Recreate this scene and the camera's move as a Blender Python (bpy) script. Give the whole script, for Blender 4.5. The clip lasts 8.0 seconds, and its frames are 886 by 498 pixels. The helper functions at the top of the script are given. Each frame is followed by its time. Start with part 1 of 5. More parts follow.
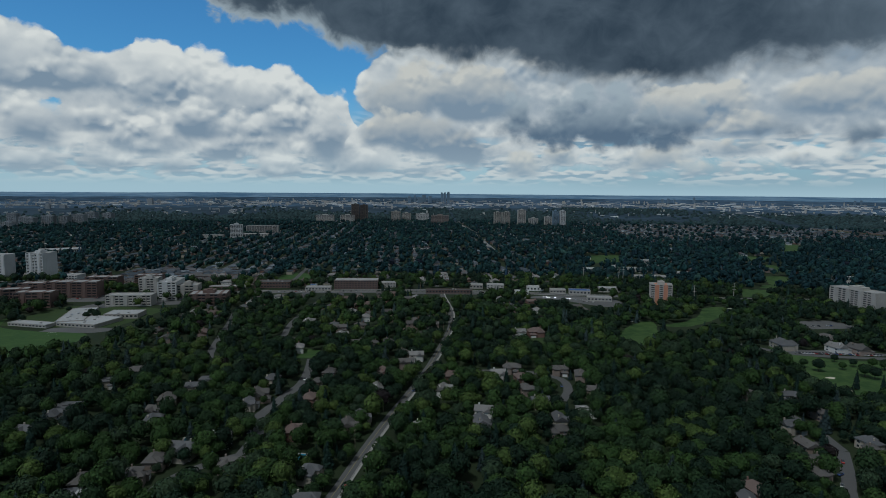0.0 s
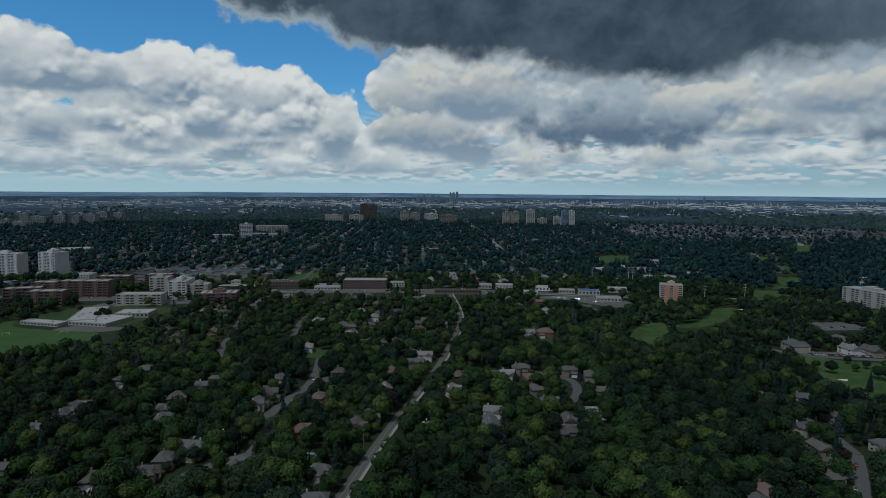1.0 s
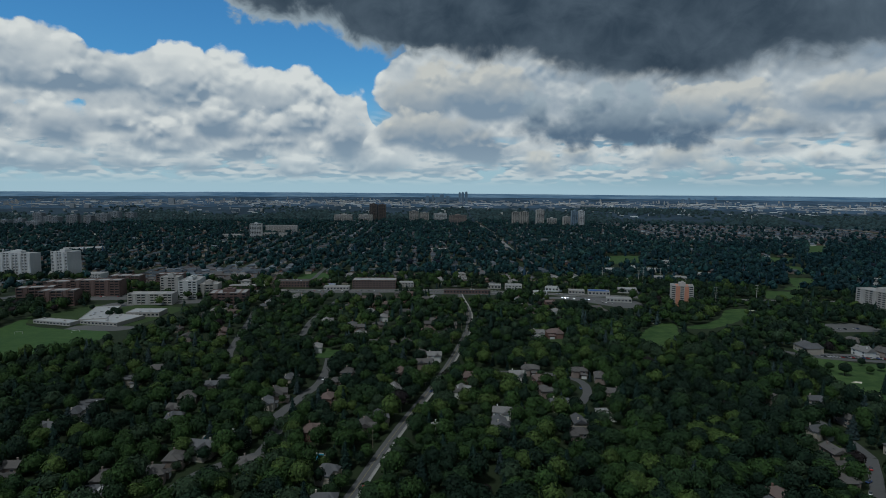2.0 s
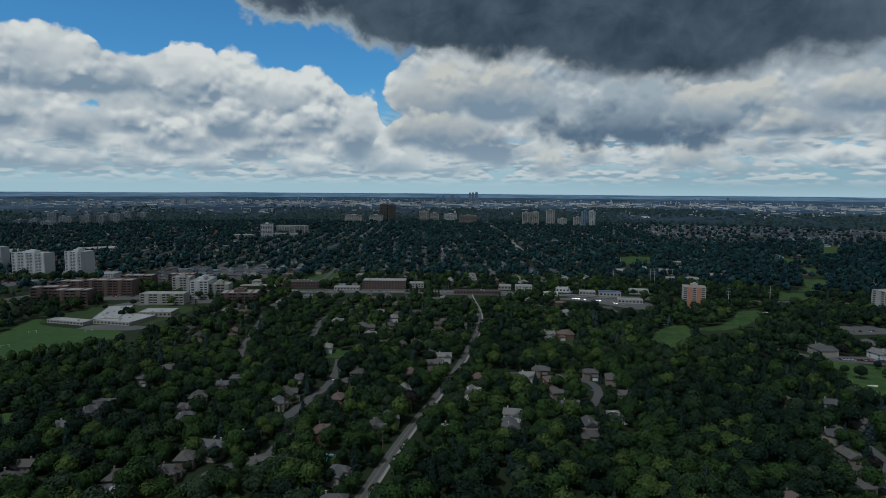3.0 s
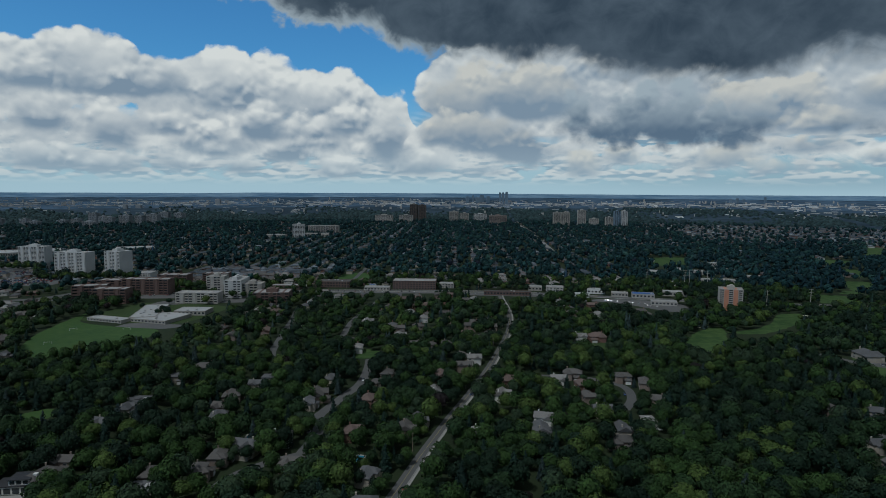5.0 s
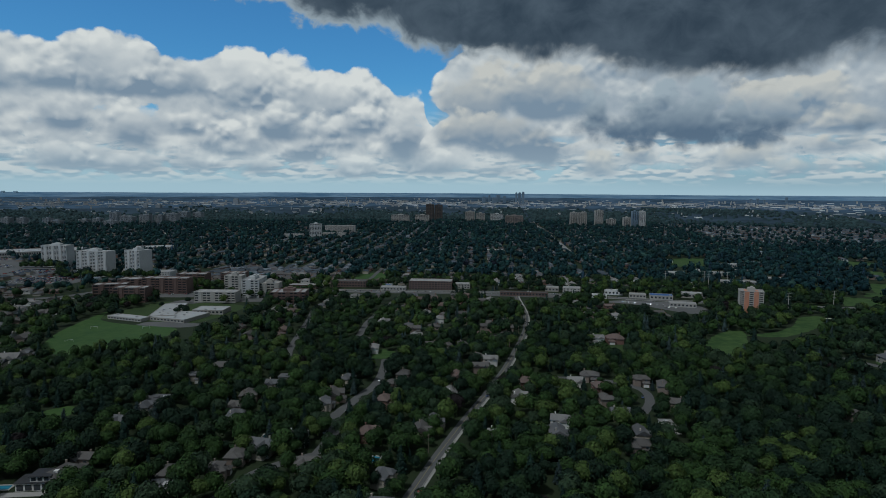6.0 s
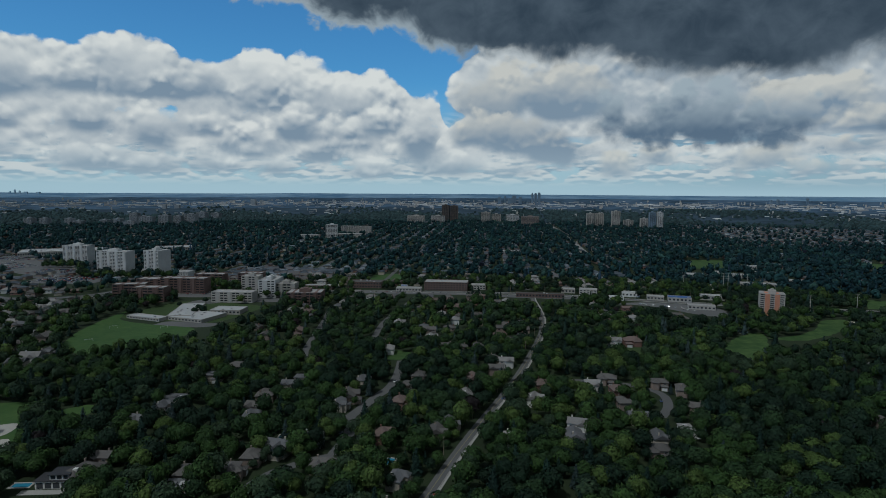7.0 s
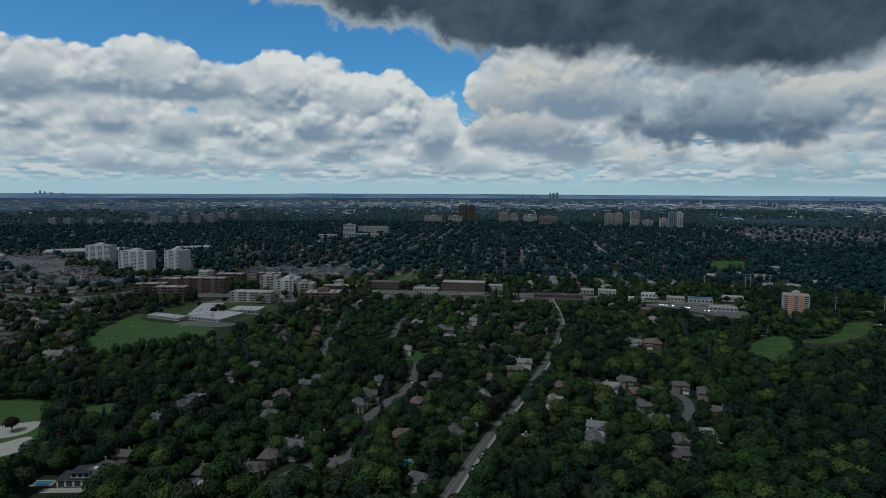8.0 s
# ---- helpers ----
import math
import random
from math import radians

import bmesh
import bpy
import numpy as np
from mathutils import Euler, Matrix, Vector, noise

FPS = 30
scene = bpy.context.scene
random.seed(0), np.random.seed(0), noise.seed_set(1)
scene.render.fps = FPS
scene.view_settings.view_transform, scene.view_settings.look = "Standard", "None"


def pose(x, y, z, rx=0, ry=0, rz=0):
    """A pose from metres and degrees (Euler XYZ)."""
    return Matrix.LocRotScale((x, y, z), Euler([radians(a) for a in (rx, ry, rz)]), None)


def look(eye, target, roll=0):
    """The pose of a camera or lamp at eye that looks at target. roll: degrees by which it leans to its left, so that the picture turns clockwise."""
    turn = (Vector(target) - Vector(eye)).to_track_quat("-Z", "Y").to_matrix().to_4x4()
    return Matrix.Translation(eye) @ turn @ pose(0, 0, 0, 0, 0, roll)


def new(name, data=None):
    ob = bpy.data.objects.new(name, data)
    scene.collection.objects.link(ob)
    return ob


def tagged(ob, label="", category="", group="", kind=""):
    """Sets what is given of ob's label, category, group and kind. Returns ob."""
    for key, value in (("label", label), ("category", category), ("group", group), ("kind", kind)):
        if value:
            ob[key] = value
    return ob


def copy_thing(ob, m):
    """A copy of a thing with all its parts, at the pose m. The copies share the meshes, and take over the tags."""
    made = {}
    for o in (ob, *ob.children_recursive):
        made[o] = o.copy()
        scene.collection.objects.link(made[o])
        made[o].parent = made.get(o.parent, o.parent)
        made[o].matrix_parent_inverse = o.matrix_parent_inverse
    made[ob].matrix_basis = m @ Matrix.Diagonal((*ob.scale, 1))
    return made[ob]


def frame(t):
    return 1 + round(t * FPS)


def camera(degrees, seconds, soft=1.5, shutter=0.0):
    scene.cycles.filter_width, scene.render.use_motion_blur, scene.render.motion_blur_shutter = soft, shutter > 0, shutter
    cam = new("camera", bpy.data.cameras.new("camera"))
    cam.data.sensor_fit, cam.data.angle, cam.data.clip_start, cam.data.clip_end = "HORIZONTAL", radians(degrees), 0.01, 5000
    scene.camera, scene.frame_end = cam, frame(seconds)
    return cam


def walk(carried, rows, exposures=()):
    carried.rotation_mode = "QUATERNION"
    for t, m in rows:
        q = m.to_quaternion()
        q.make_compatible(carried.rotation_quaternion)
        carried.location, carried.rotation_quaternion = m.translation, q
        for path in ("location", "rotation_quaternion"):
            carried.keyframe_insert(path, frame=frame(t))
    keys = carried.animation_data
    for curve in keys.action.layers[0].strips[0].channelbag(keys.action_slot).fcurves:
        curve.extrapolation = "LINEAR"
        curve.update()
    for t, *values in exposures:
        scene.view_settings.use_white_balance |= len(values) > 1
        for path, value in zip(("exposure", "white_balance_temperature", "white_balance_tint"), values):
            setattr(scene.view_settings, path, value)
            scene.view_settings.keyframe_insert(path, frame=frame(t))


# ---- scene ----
cam = camera(72.4, 8.0, soft=0.55)
PATH = [
    (0, (1.228, 1.629, 154.835), (1.249, 4.216, 154.584), 0.4),
    (0.5, (1.091, 1.994, 154.844), (1.093, 4.583, 154.592), 0.4),
    (1, (0.959, 2.453, 154.890), (0.943, 5.040, 154.638), 0.4),
    (1.5, (0.845, 2.948, 154.963), (0.810, 5.537, 154.710), 0.4),
    (3, (0.493, 4.622, 155.516), (0.395, 7.207, 155.264), 0.4),
    (3.5, (0.381, 5.227, 155.627), (0.257, 7.812, 155.375), 0.4),
    (4, (0.269, 5.841, 155.730), (0.111, 8.424, 155.477), 0.4),
    (4.5, (0.086, 6.499, 155.860), (-0.105, 9.081, 155.607), 0.3),
    (6, (-0.447, 8.627, 156.528), (-0.741, 11.198, 156.274), 0.3),
    (6.5, (-0.672, 9.512, 156.614), (-0.997, 12.080, 156.361), 0.3),
    (7, (-0.975, 10.608, 156.686), (-1.335, 13.170, 156.435), 0.3),
    (7.5, (-1.344, 11.840, 156.748), (-1.741, 14.399, 156.497), 0.3),
    (8, (-1.687, 13.107, 156.784), (-2.120, 15.659, 156.533), 0.2),
]
walk(cam, [(t, look(eye, target, roll)) for t, eye, target, roll in PATH], [(0.0, 0.0, 5880.0, 5.0), (8.0, 0.0, 5880.0, 5.0)])

# ---------------------------------------------------------------- world
SUN_EL, SUN_AZ = radians(60), radians(-140)


class Net:
    """A small builder for node trees: sockets and numbers go in, a socket comes out."""

    def __init__(self, tree):
        self.tree = tree

    def add(self, kind):
        return self.tree.nodes.new(kind)

    def put(self, node, i, v):
        if isinstance(v, (int, float, tuple)):
            node.inputs[i].default_value = v
        else:
            self.tree.links.new(v, node.inputs[i])

    def m(self, op, a, b=0.0, c=0.0, clamp=False):
        n = self.add("ShaderNodeMath")
        n.operation, n.use_clamp = op, clamp
        for i, v in enumerate((a, b, c)):
            self.put(n, i, v)
        return n.outputs[0]

    def vec(self, x, y, z=0.0):
        n = self.add("ShaderNodeCombineXYZ")
        for i, v in enumerate((x, y, z)):
            self.put(n, i, v)
        return n.outputs[0]

    def noise(self, v, scale, detail=4.0, rough=0.55, warp=0.0):
        n = self.add("ShaderNodeTexNoise")
        self.put(n, "Vector", v)
        n.inputs["Scale"].default_value = scale
        n.inputs["Detail"].default_value = detail
        n.inputs["Roughness"].default_value = rough
        n.inputs["Distortion"].default_value = warp
        return n.outputs["Fac"]

    def step(self, v, lo, hi):
        n = self.add("ShaderNodeMapRange")
        n.interpolation_type = "SMOOTHSTEP"
        for i, x in enumerate((v, lo, hi, 0.0, 1.0)):
            self.put(n, i, x)
        return n.outputs[0]

    def mix(self, f, a, b, blend="MIX"):
        n = self.add("ShaderNodeMix")
        n.data_type, n.blend_type = "RGBA", blend
        self.put(n, 0, f)
        self.put(n, 6, a if not isinstance(a, tuple) else (*a, 1.0))
        self.put(n, 7, b if not isinstance(b, tuple) else (*b, 1.0))
        return n.outputs[2]

    def profile(self, v, stops, span):
        """A height over the azimuth: stops of (degrees, degrees)."""
        at = self.m("MULTIPLY_ADD", v, 1.0 / 120.0, 0.5)
        n = self.add("ShaderNodeValToRGB")
        self.put(n, 0, at)
        els = n.color_ramp.elements
        while len(els) > 1:
            els.remove(els[-1])
        for i, (a, h) in enumerate(stops):
            e = els[0] if i == 0 else els.new(a / 120.0 + 0.5)
            e.position = a / 120.0 + 0.5
            e.color = (h / span, h / span, h / span, 1.0)
        return self.m("MULTIPLY", n.outputs[0], span)


def billow(n, q, sizes=((1.0, 0.36), (2.4, 0.34), (5.2, 0.20), (11.0, 0.10))):
    """Heaped rounded forms at several sizes, 0 to 1."""
    total = None
    for scale, weight in sizes:
        v = n.add("ShaderNodeTexVoronoi")
        v.voronoi_dimensions, v.feature = "2D", "SMOOTH_F1"
        n.put(v, "Vector", q)
        v.inputs["Scale"].default_value = scale
        v.inputs["Smoothness"].default_value = 0.35
        b = n.m("MULTIPLY_ADD", v.outputs["Distance"], -weight * 1.35, weight)
        total = b if total is None else n.m("ADD", total, b)
    return total


def shifted(n, q, by):
    v = n.add("ShaderNodeVectorMath")
    n.put(v, 0, q)
    if isinstance(by, tuple):
        v.inputs[1].default_value = by
    else:
        n.put(v, 1, by)
    return v.outputs[0]


def build_sky():
    world = bpy.data.worlds.new("sky")
    world.use_nodes = True
    scene.world = world
    t = world.node_tree
    t.nodes.clear()
    n = Net(t)
    sky = n.add("ShaderNodeTexSky")
    sky.sky_type, sky.sun_disc, sky.sun_elevation, sky.sun_rotation = "NISHITA", False, SUN_EL, SUN_AZ
    sky.air_density, sky.dust_density, sky.ozone_density = 1.0, 0.6, 2.0
    co = n.add("ShaderNodeTexCoord").outputs["Generated"]
    xyz = n.add("ShaderNodeSeparateXYZ")
    n.put(xyz, 0, co)
    x, y, z = xyz.outputs
    az = n.m("MULTIPLY", n.m("ARCTAN2", x, y), 180 / math.pi)
    el = n.m("MULTIPLY", n.m("ARCSINE", z), 180 / math.pi)
    # clear sky: the physical sky, tinted deeper, paler towards the horizon
    clear = n.mix(1.0, sky.outputs[0], CLEAR_TINT, "MULTIPLY")
    # cloud coordinates in tens of degrees, bent a little by noise
    q0 = n.vec(n.m("MULTIPLY", az, 0.1), n.m("MULTIPLY", el, 0.115), 0.0)
    warp = n.add("ShaderNodeTexNoise")
    n.put(warp, "Vector", q0)
    warp.inputs["Scale"].default_value, warp.inputs["Detail"].default_value = 4.0, 4.0
    bent = n.add("ShaderNodeVectorMath")
    bent.operation = "MULTIPLY_ADD"
    n.put(bent, 0, warp.outputs["Color"])
    bent.inputs[1].default_value, bent.inputs[2].default_value = (0.16, 0.14, 0.0), (-0.08, -0.07, 0.0)
    q = shifted(n, q0, bent.outputs[0])
    puff = billow(n, q)
    relief = n.m("SUBTRACT", puff, billow(n, shifted(n, q, (-0.012, 0.05, 0.0))))
    big = n.noise(q0, 1.5, 3.0, 0.5, 0.2)
    wide = n.noise(shifted(n, q0, (3.0, 7.0, 2.0)), 2.6, 3.0, 0.5, 0.3)
    fleck = n.noise(q0, 7.0, 6.0, 0.6, 0.3)
    wisp = n.noise(q0, 3.2, 7.0, 0.62, 0.6)
    # uneven outline in degrees, and the strength of the relief, calm in places
    ragged = n.m("ADD", n.m("MULTIPLY_ADD", puff, 3.0, -1.35), n.m("MULTIPLY_ADD", fleck, 1.0, -0.5))
    lift = n.m("MULTIPLY", relief, n.m("MULTIPLY_ADD", n.step(wide, 0.40, 0.64), 2.6, 0.7))
    mottle = n.m("ADD", n.m("MULTIPLY_ADD", wide, 0.9, -0.45), n.m("MULTIPLY_ADD", wisp, 0.7, -0.35))

    # finer texture for the flat heaps over the horizon, and the edges over the azimuth
    ql = n.vec(n.m("MULTIPLY", az, 0.13), n.m("MULTIPLY", el, 0.42), 4.0)
    lown = n.noise(ql, 1.7, 5.0, 0.55, 0.2)
    fine = billow(n, shifted(n, ql, bent.outputs[0]), ((2.2, 0.6), (5.5, 0.4)))
    fine_up = billow(n, shifted(n, shifted(n, ql, bent.outputs[0]), (0.0, 0.09, 0.0)), ((2.2, 0.6), (5.5, 0.4)))
    top = n.profile(az, BANK, 20.0)
    flank = n.profile(n.m("MULTIPLY_ADD", el, 4.0, -40.0), RIGHT_SIDE, 20.0)
    low = n.profile(az, DARK, 20.0)
    # all that follows waits for the textures, which keeps the node tree's memory small
    late = n.m("MULTIPLY", n.m("ADD", n.m("ADD", n.m("ADD", ragged, lift), n.m("ADD", mottle, fine_up)), n.m("ADD", n.m("ADD", top, flank), n.m("ADD", low, n.m("ADD", big, fine)))), 1e-9)
    az, el = n.m("ADD", az, late), n.m("ADD", el, late)
    hazy = n.mix(n.step(el, 10.0, -1.0), clear, n.mix(n.step(az, 0.0, 24.0), HAZE, HAZE_BLUE))

    def haze_over(col, strength=0.42):
        return n.mix(n.m("MULTIPLY", n.step(el, 5.0, 0.3), strength), col, HAZE_PALE)

    def heaps(out, rows, rough=1.0, bright=CLOUD_LIT, dull=CLOUD_GREY, firm=0.30, carve=1.0):
        """Single cumulus heaps, each a dome over a soft flat base: lit above, grey below."""
        for a, base, half, high, grey in rows:
            u = n.m("MULTIPLY", n.m("SUBTRACT", az, a), 1.0 / half)
            v = n.m("MULTIPLY", n.m("SUBTRACT", el, base), 1.0 / high)
            down = n.m("MULTIPLY", n.m("MINIMUM", v, 0.0), 2.2)
            up = n.m("MAXIMUM", v, 0.0)
            r2 = n.m("ADD", n.m("MULTIPLY", u, u), n.m("ADD", n.m("MULTIPLY", up, up), n.m("MULTIPLY", down, down)))
            size = min(high, 0.6 * half)
            e = n.m("MULTIPLY_ADD", n.m("SQRT", r2), -size, n.m("MULTIPLY_ADD", ragged, rough * (0.30 + 0.16 * size), size))
            mask = n.step(e, 0.0, n.m("MULTIPLY_ADD", n.m("SUBTRACT", 1.0, v, 0.0, True), 1.1, firm))
            tone = n.m("MULTIPLY_ADD", v, 1.0, 0.32 - grey)
            tone = n.m("ADD", n.m("MULTIPLY_ADD", lift, carve, tone), n.m("MULTIPLY", mottle, 0.40), 0.0, True)
            out = n.mix(mask, out, haze_over(n.mix(tone, dull, bright)))
        return out

    # far flat heaps over the horizon, pale in the haze
    low_cov = n.m("MULTIPLY", n.step(n.m("ADD", n.m("MULTIPLY_ADD", fine, 0.25, lown), n.m("MULTIPLY", n.step(az, 6.0, -6.0), 0.08)), 0.53, 0.62), n.m("MULTIPLY", n.step(el, 0.2, 1.6), n.step(n.m("MULTIPLY_ADD", big, 5.0, el), 9.6, 7.2)))
    low_col = n.mix(n.m("MULTIPLY_ADD", n.m("SUBTRACT", fine, fine_up), 4.2, 0.55, True), LOW_GREY, LOW_LIT)
    low_col = n.mix(n.step(el, 3.5, 0.3), low_col, n.mix(0.4, low_col, HAZE_PALE))
    out = n.mix(n.m("MULTIPLY", low_cov, 0.9), hazy, low_col)
    # body of the bank, open in places
    e = n.m("ADD", n.m("SUBTRACT", top, el), n.m("MULTIPLY", ragged, 0.75))
    mask = n.m("MULTIPLY", n.step(e, 0.0, 0.35), n.step(n.m("ADD", el, n.m("MULTIPLY_ADD", wisp, 5.0, -2.5)), 1.4, 3.6))
    mask = n.m("MULTIPLY", mask, n.step(n.m("ADD", n.m("MULTIPLY_ADD", wide, 0.6, wisp), n.m("MULTIPLY", n.step(el, 6.5, 9.0), 0.4)), 0.58, 0.72))
    body = n.m("ADD", n.m("MULTIPLY_ADD", n.step(e, 4.0, 0.2), 0.26, 0.56), n.m("ADD", lift, n.m("MULTIPLY", mottle, 0.7)), 0.0, True)
    out = n.mix(mask, out, haze_over(n.mix(body, CLOUD_GREY, CLOUD_LIT)))
    out = heaps(out, BANK_HEAPS)
    out = heaps(out, LOW_HEAPS, 0.8)
    out = heaps(out, MID_HEAPS)
    # the mass below the dark cloud, with a side of its own against the blue
    side = n.m("ADD", n.m("ADD", n.m("SUBTRACT", az, flank), 20.0), n.m("MULTIPLY", ragged, 0.7))
    cover = n.m("MULTIPLY", n.step(side, 0.0, 0.35), n.step(n.m("ADD", el, n.m("MULTIPLY_ADD", big, 5.0, -2.5)), 3.6, 5.4))
    body = n.m("ADD", n.m("MULTIPLY_ADD", n.step(az, -2.0, 9.0), -0.30, 0.70), n.m("ADD", n.m("MULTIPLY", lift, 0.8), n.m("MULTIPLY", mottle, 0.8)), 0.0, True)
    out = n.mix(cover, out, haze_over(n.mix(body, CLOUD_GREY, CLOUD_LIT)))
    out = heaps(out, RIGHT_HEAPS, 1.0, CLOUD_WARM)
    out = heaps(out, EAST_HEAPS, 1.0, CLOUD_WARM)
    # the grey bodies hanging below it, soft all round
    out = heaps(out, GREY_HEAPS, 2.6, CLOUD_MID, SHADE, 1.2, 0.7)
    # low dark cloud overhead, its lower edge over the azimuth
    dedge = n.m("ADD", n.m("SUBTRACT", el, low), n.m("ADD", n.m("MULTIPLY_ADD", wide, 2.4, -1.2), n.m("ADD", n.m("MULTIPLY", ragged, -0.55), n.m("MULTIPLY_ADD", wisp, 3.0, -1.5))))
    dark = n.step(dedge, -0.35, n.m("MULTIPLY_ADD", n.step(az, -12.0, 2.0), 1.7, 0.35))
    tone = n.m("ADD", n.m("ADD", n.m("MULTIPLY_ADD", big, 1.3, -0.52), n.m("MULTIPLY_ADD", wisp, 1.0, -0.42)), n.m("MULTIPLY", lift, 0.10), 0.0, True)
    tone = n.m("ADD", tone, n.m("ADD", n.m("MULTIPLY", n.step(dedge, 2.6, 0.2), 0.22), n.m("MULTIPLY", n.step(az, 22.0, 38.0), 0.45)), 0.0, True)
    grey = n.mix(tone, DARK_LOW, DARK_HIGH)
    grey = n.mix(n.m("MULTIPLY", n.m("MULTIPLY", n.step(dedge, 1.7, 0.1), n.step(az, 0.0, -9.0)), 0.85), grey, CLOUD_MID)
    grey = n.mix(n.step(el, 22.0, 50.0), grey, OVERHEAD)
    out = n.mix(dark, out, grey)
    out = n.mix(n.step(el, 1.0, -0.6), out, HAZE)
    bg = n.add("ShaderNodeBackground")
    n.put(bg, 0, out)
    bg.inputs[1].default_value = 1.0
    end = n.add("ShaderNodeOutputWorld")
    t.links.new(bg.outputs[0], end.inputs[0])


CLEAR_TINT = (0.036, 0.074, 0.097)
HAZE = (0.37, 0.49, 0.535)
HAZE_BLUE = (0.29, 0.395, 0.445)
HAZE_PALE = (0.45, 0.535, 0.56)
CLOUD_LIT, CLOUD_WARM, CLOUD_MID, CLOUD_GREY = (0.69, 0.67, 0.62), (0.56, 0.535, 0.48), (0.34, 0.385, 0.41), (0.205, 0.262, 0.322)
SHADE = (0.105, 0.15, 0.205)
LOW_LIT, LOW_GREY = (0.62, 0.60, 0.56), (0.20, 0.29, 0.36)
DARK_LOW, DARK_HIGH, OVERHEAD = (0.036, 0.053, 0.073), (0.112, 0.142, 0.172), (0.18, 0.195, 0.205)
# azimuth and elevation, in degrees, of the edges of the cloud bank and of the dark cloud
BANK = [(-60, 11.5), (-45.1, 11.6), (-42.9, 12.0), (-39.7, 12.0), (-37.5, 12.4), (-35.3, 12.3), (-32.2, 11.7), (-28.1, 11.1), (-24.5, 11.6), (-20.7, 11.4), (-18.3, 10.5), (-13.3, 10.4), (-11.5, 9.7), (-9.6, 8.6), (-8.4, 7.9), (-7.8, 6.4), (-7.0, 5.2), (-5.0, 4.4), (60, 4.0)]
RIGHT_SIDE = [(-60, 8.0), (-28, 10.5), (-18, 12.0), (-12.8, 13.6), (-9.6, 12.6), (-4.8, 12.1), (0.4, 12.1), (4, 12.7), (7, 13.7), (10, 15.0), (60, 17.0)]
DARK = [(-60, 20.0), (-23.6, 16.2), (-18.7, 14.9), (-15.8, 14.7), (-12.8, 14.3), (-10.7, 13.6), (-9.2, 12.6), (-6.6, 12.0), (-4.5, 12.2), (-1.9, 11.6), (1.7, 10.9), (6.3, 11.6), (8.8, 10.8), (11.8, 9.3), (16.0, 8.9), (20.5, 8.3), (24.2, 8.7), (26.5, 9.8), (33.5, 9.8), (60, 9.0)]
# heaps: azimuth, elevation of the base, half width, height, greyness
BANK_HEAPS = [(-43.9, 7.9, 4.1, 3.7, 0.22), (-37.7, 8.7, 5.0, 3.6, 0.20), (-31.7, 8.5, 5.2, 3.1, 0.26), (-23.9, 8.0, 3.8, 3.8, 0.08), (-20.3, 7.3, 3.0, 4.3, 0.10), (-14.6, 6.8, 4.4, 3.7, 0.08), (-9.7, 5.5, 1.9, 3.4, 0.0)]
LOW_HEAPS = [(-44.9, 2.9, 3.3, 1.4, 0.3), (-38.1, 2.0, 4.4, 1.8, 0.3), (-33.1, 1.6, 4.0, 1.2, 0.45), (-28.0, 2.1, 3.7, 1.6, 0.25), (-23.8, 1.7, 3.4, 1.3, 0.3), (-19.0, 2.9, 3.5, 1.5, 0.4), (-14.5, 1.6, 4.2, 1.5, 0.25), (-7.7, 1.9, 4.8, 1.8, 0.2), (-0.5, 1.6, 3.4, 1.2, 0.25)]
MID_HEAPS = [(-44.0, 4.9, 2.6, 1.6, 0.28), (-38.2, 5.1, 2.8, 2.1, 0.5), (-33.2, 4.4, 2.7, 2.8, 0.22), (-28.7, 5.0, 3.4, 2.0, 0.2), (-26.1, 3.5, 4.0, 2.8, 0.18), (-21.1, 5.0, 3.0, 2.2, 0.55), (-17.0, 4.4, 3.6, 2.8, 0.15), (-13.4, 5.7, 3.1, 2.5, 0.2), (-10.4, 3.3, 2.8, 3.4, 0.55)]
RIGHT_HEAPS = [(-3.5, 7.6, 4.6, 4.4, 0.06), (-5.0, 5.0, 3.0, 2.7, 0.12), (3.3, 7.6, 5.1, 4.0, 0.3), (-1.3, 4.3, 4.2, 3.1, 0.3), (2.1, 3.2, 4.0, 3.3, 0.62), (7.6, 1.7, 2.3, 1.8, 0.15), (22.3, 6.5, 6.0, 2.7, 0.10), (26.8, 5.1, 4.4, 1.8, 0.22), (32.9, 7.0, 4.6, 2.8, 0.10)]
EAST_HEAPS = [(19.0, 2.4, 4.3, 1.4, 0.15), (17.7, 1.6, 1.6, 1.3, 0.2), (22.6, 1.6, 2.3, 1.1, 0.2), (26.5, 3.4, 4.1, 1.3, 0.32), (25.4, 1.7, 2.3, 0.9, 0.3), (30.5, 2.4, 3.0, 1.1, 0.4), (34.2, 2.4, 2.8, 1.0, 0.5), (28.1, 1.8, 2.4, 0.9, 0.3), (11.5, 2.6, 2.6, 1.2, 0.2)]
GREY_HEAPS = [(7.6, 6.2, 4.0, 2.6, 0.10), (12.4, 5.6, 5.0, 3.6, 0.22), (16.0, 4.9, 5.4, 3.2, 0.34), (20.6, 5.6, 3.6, 1.8, 0.25), (29.8, 4.9, 3.1, 1.9, 0.2), (35.2, 4.5, 3.2, 2.0, 0.2)]
build_sky()

sun = new("sun", bpy.data.lights.new("sun", "SUN"))
sun.data.energy, sun.data.angle, sun.data.color = 1.45, radians(4), (1.0, 0.97, 0.93)
sun.matrix_world = look((0, 0, 900), (-900 * math.sin(SUN_AZ) / math.tan(SUN_EL), -900 * math.cos(SUN_AZ) / math.tan(SUN_EL), 0))

# ---------------------------------------------------------------- materials


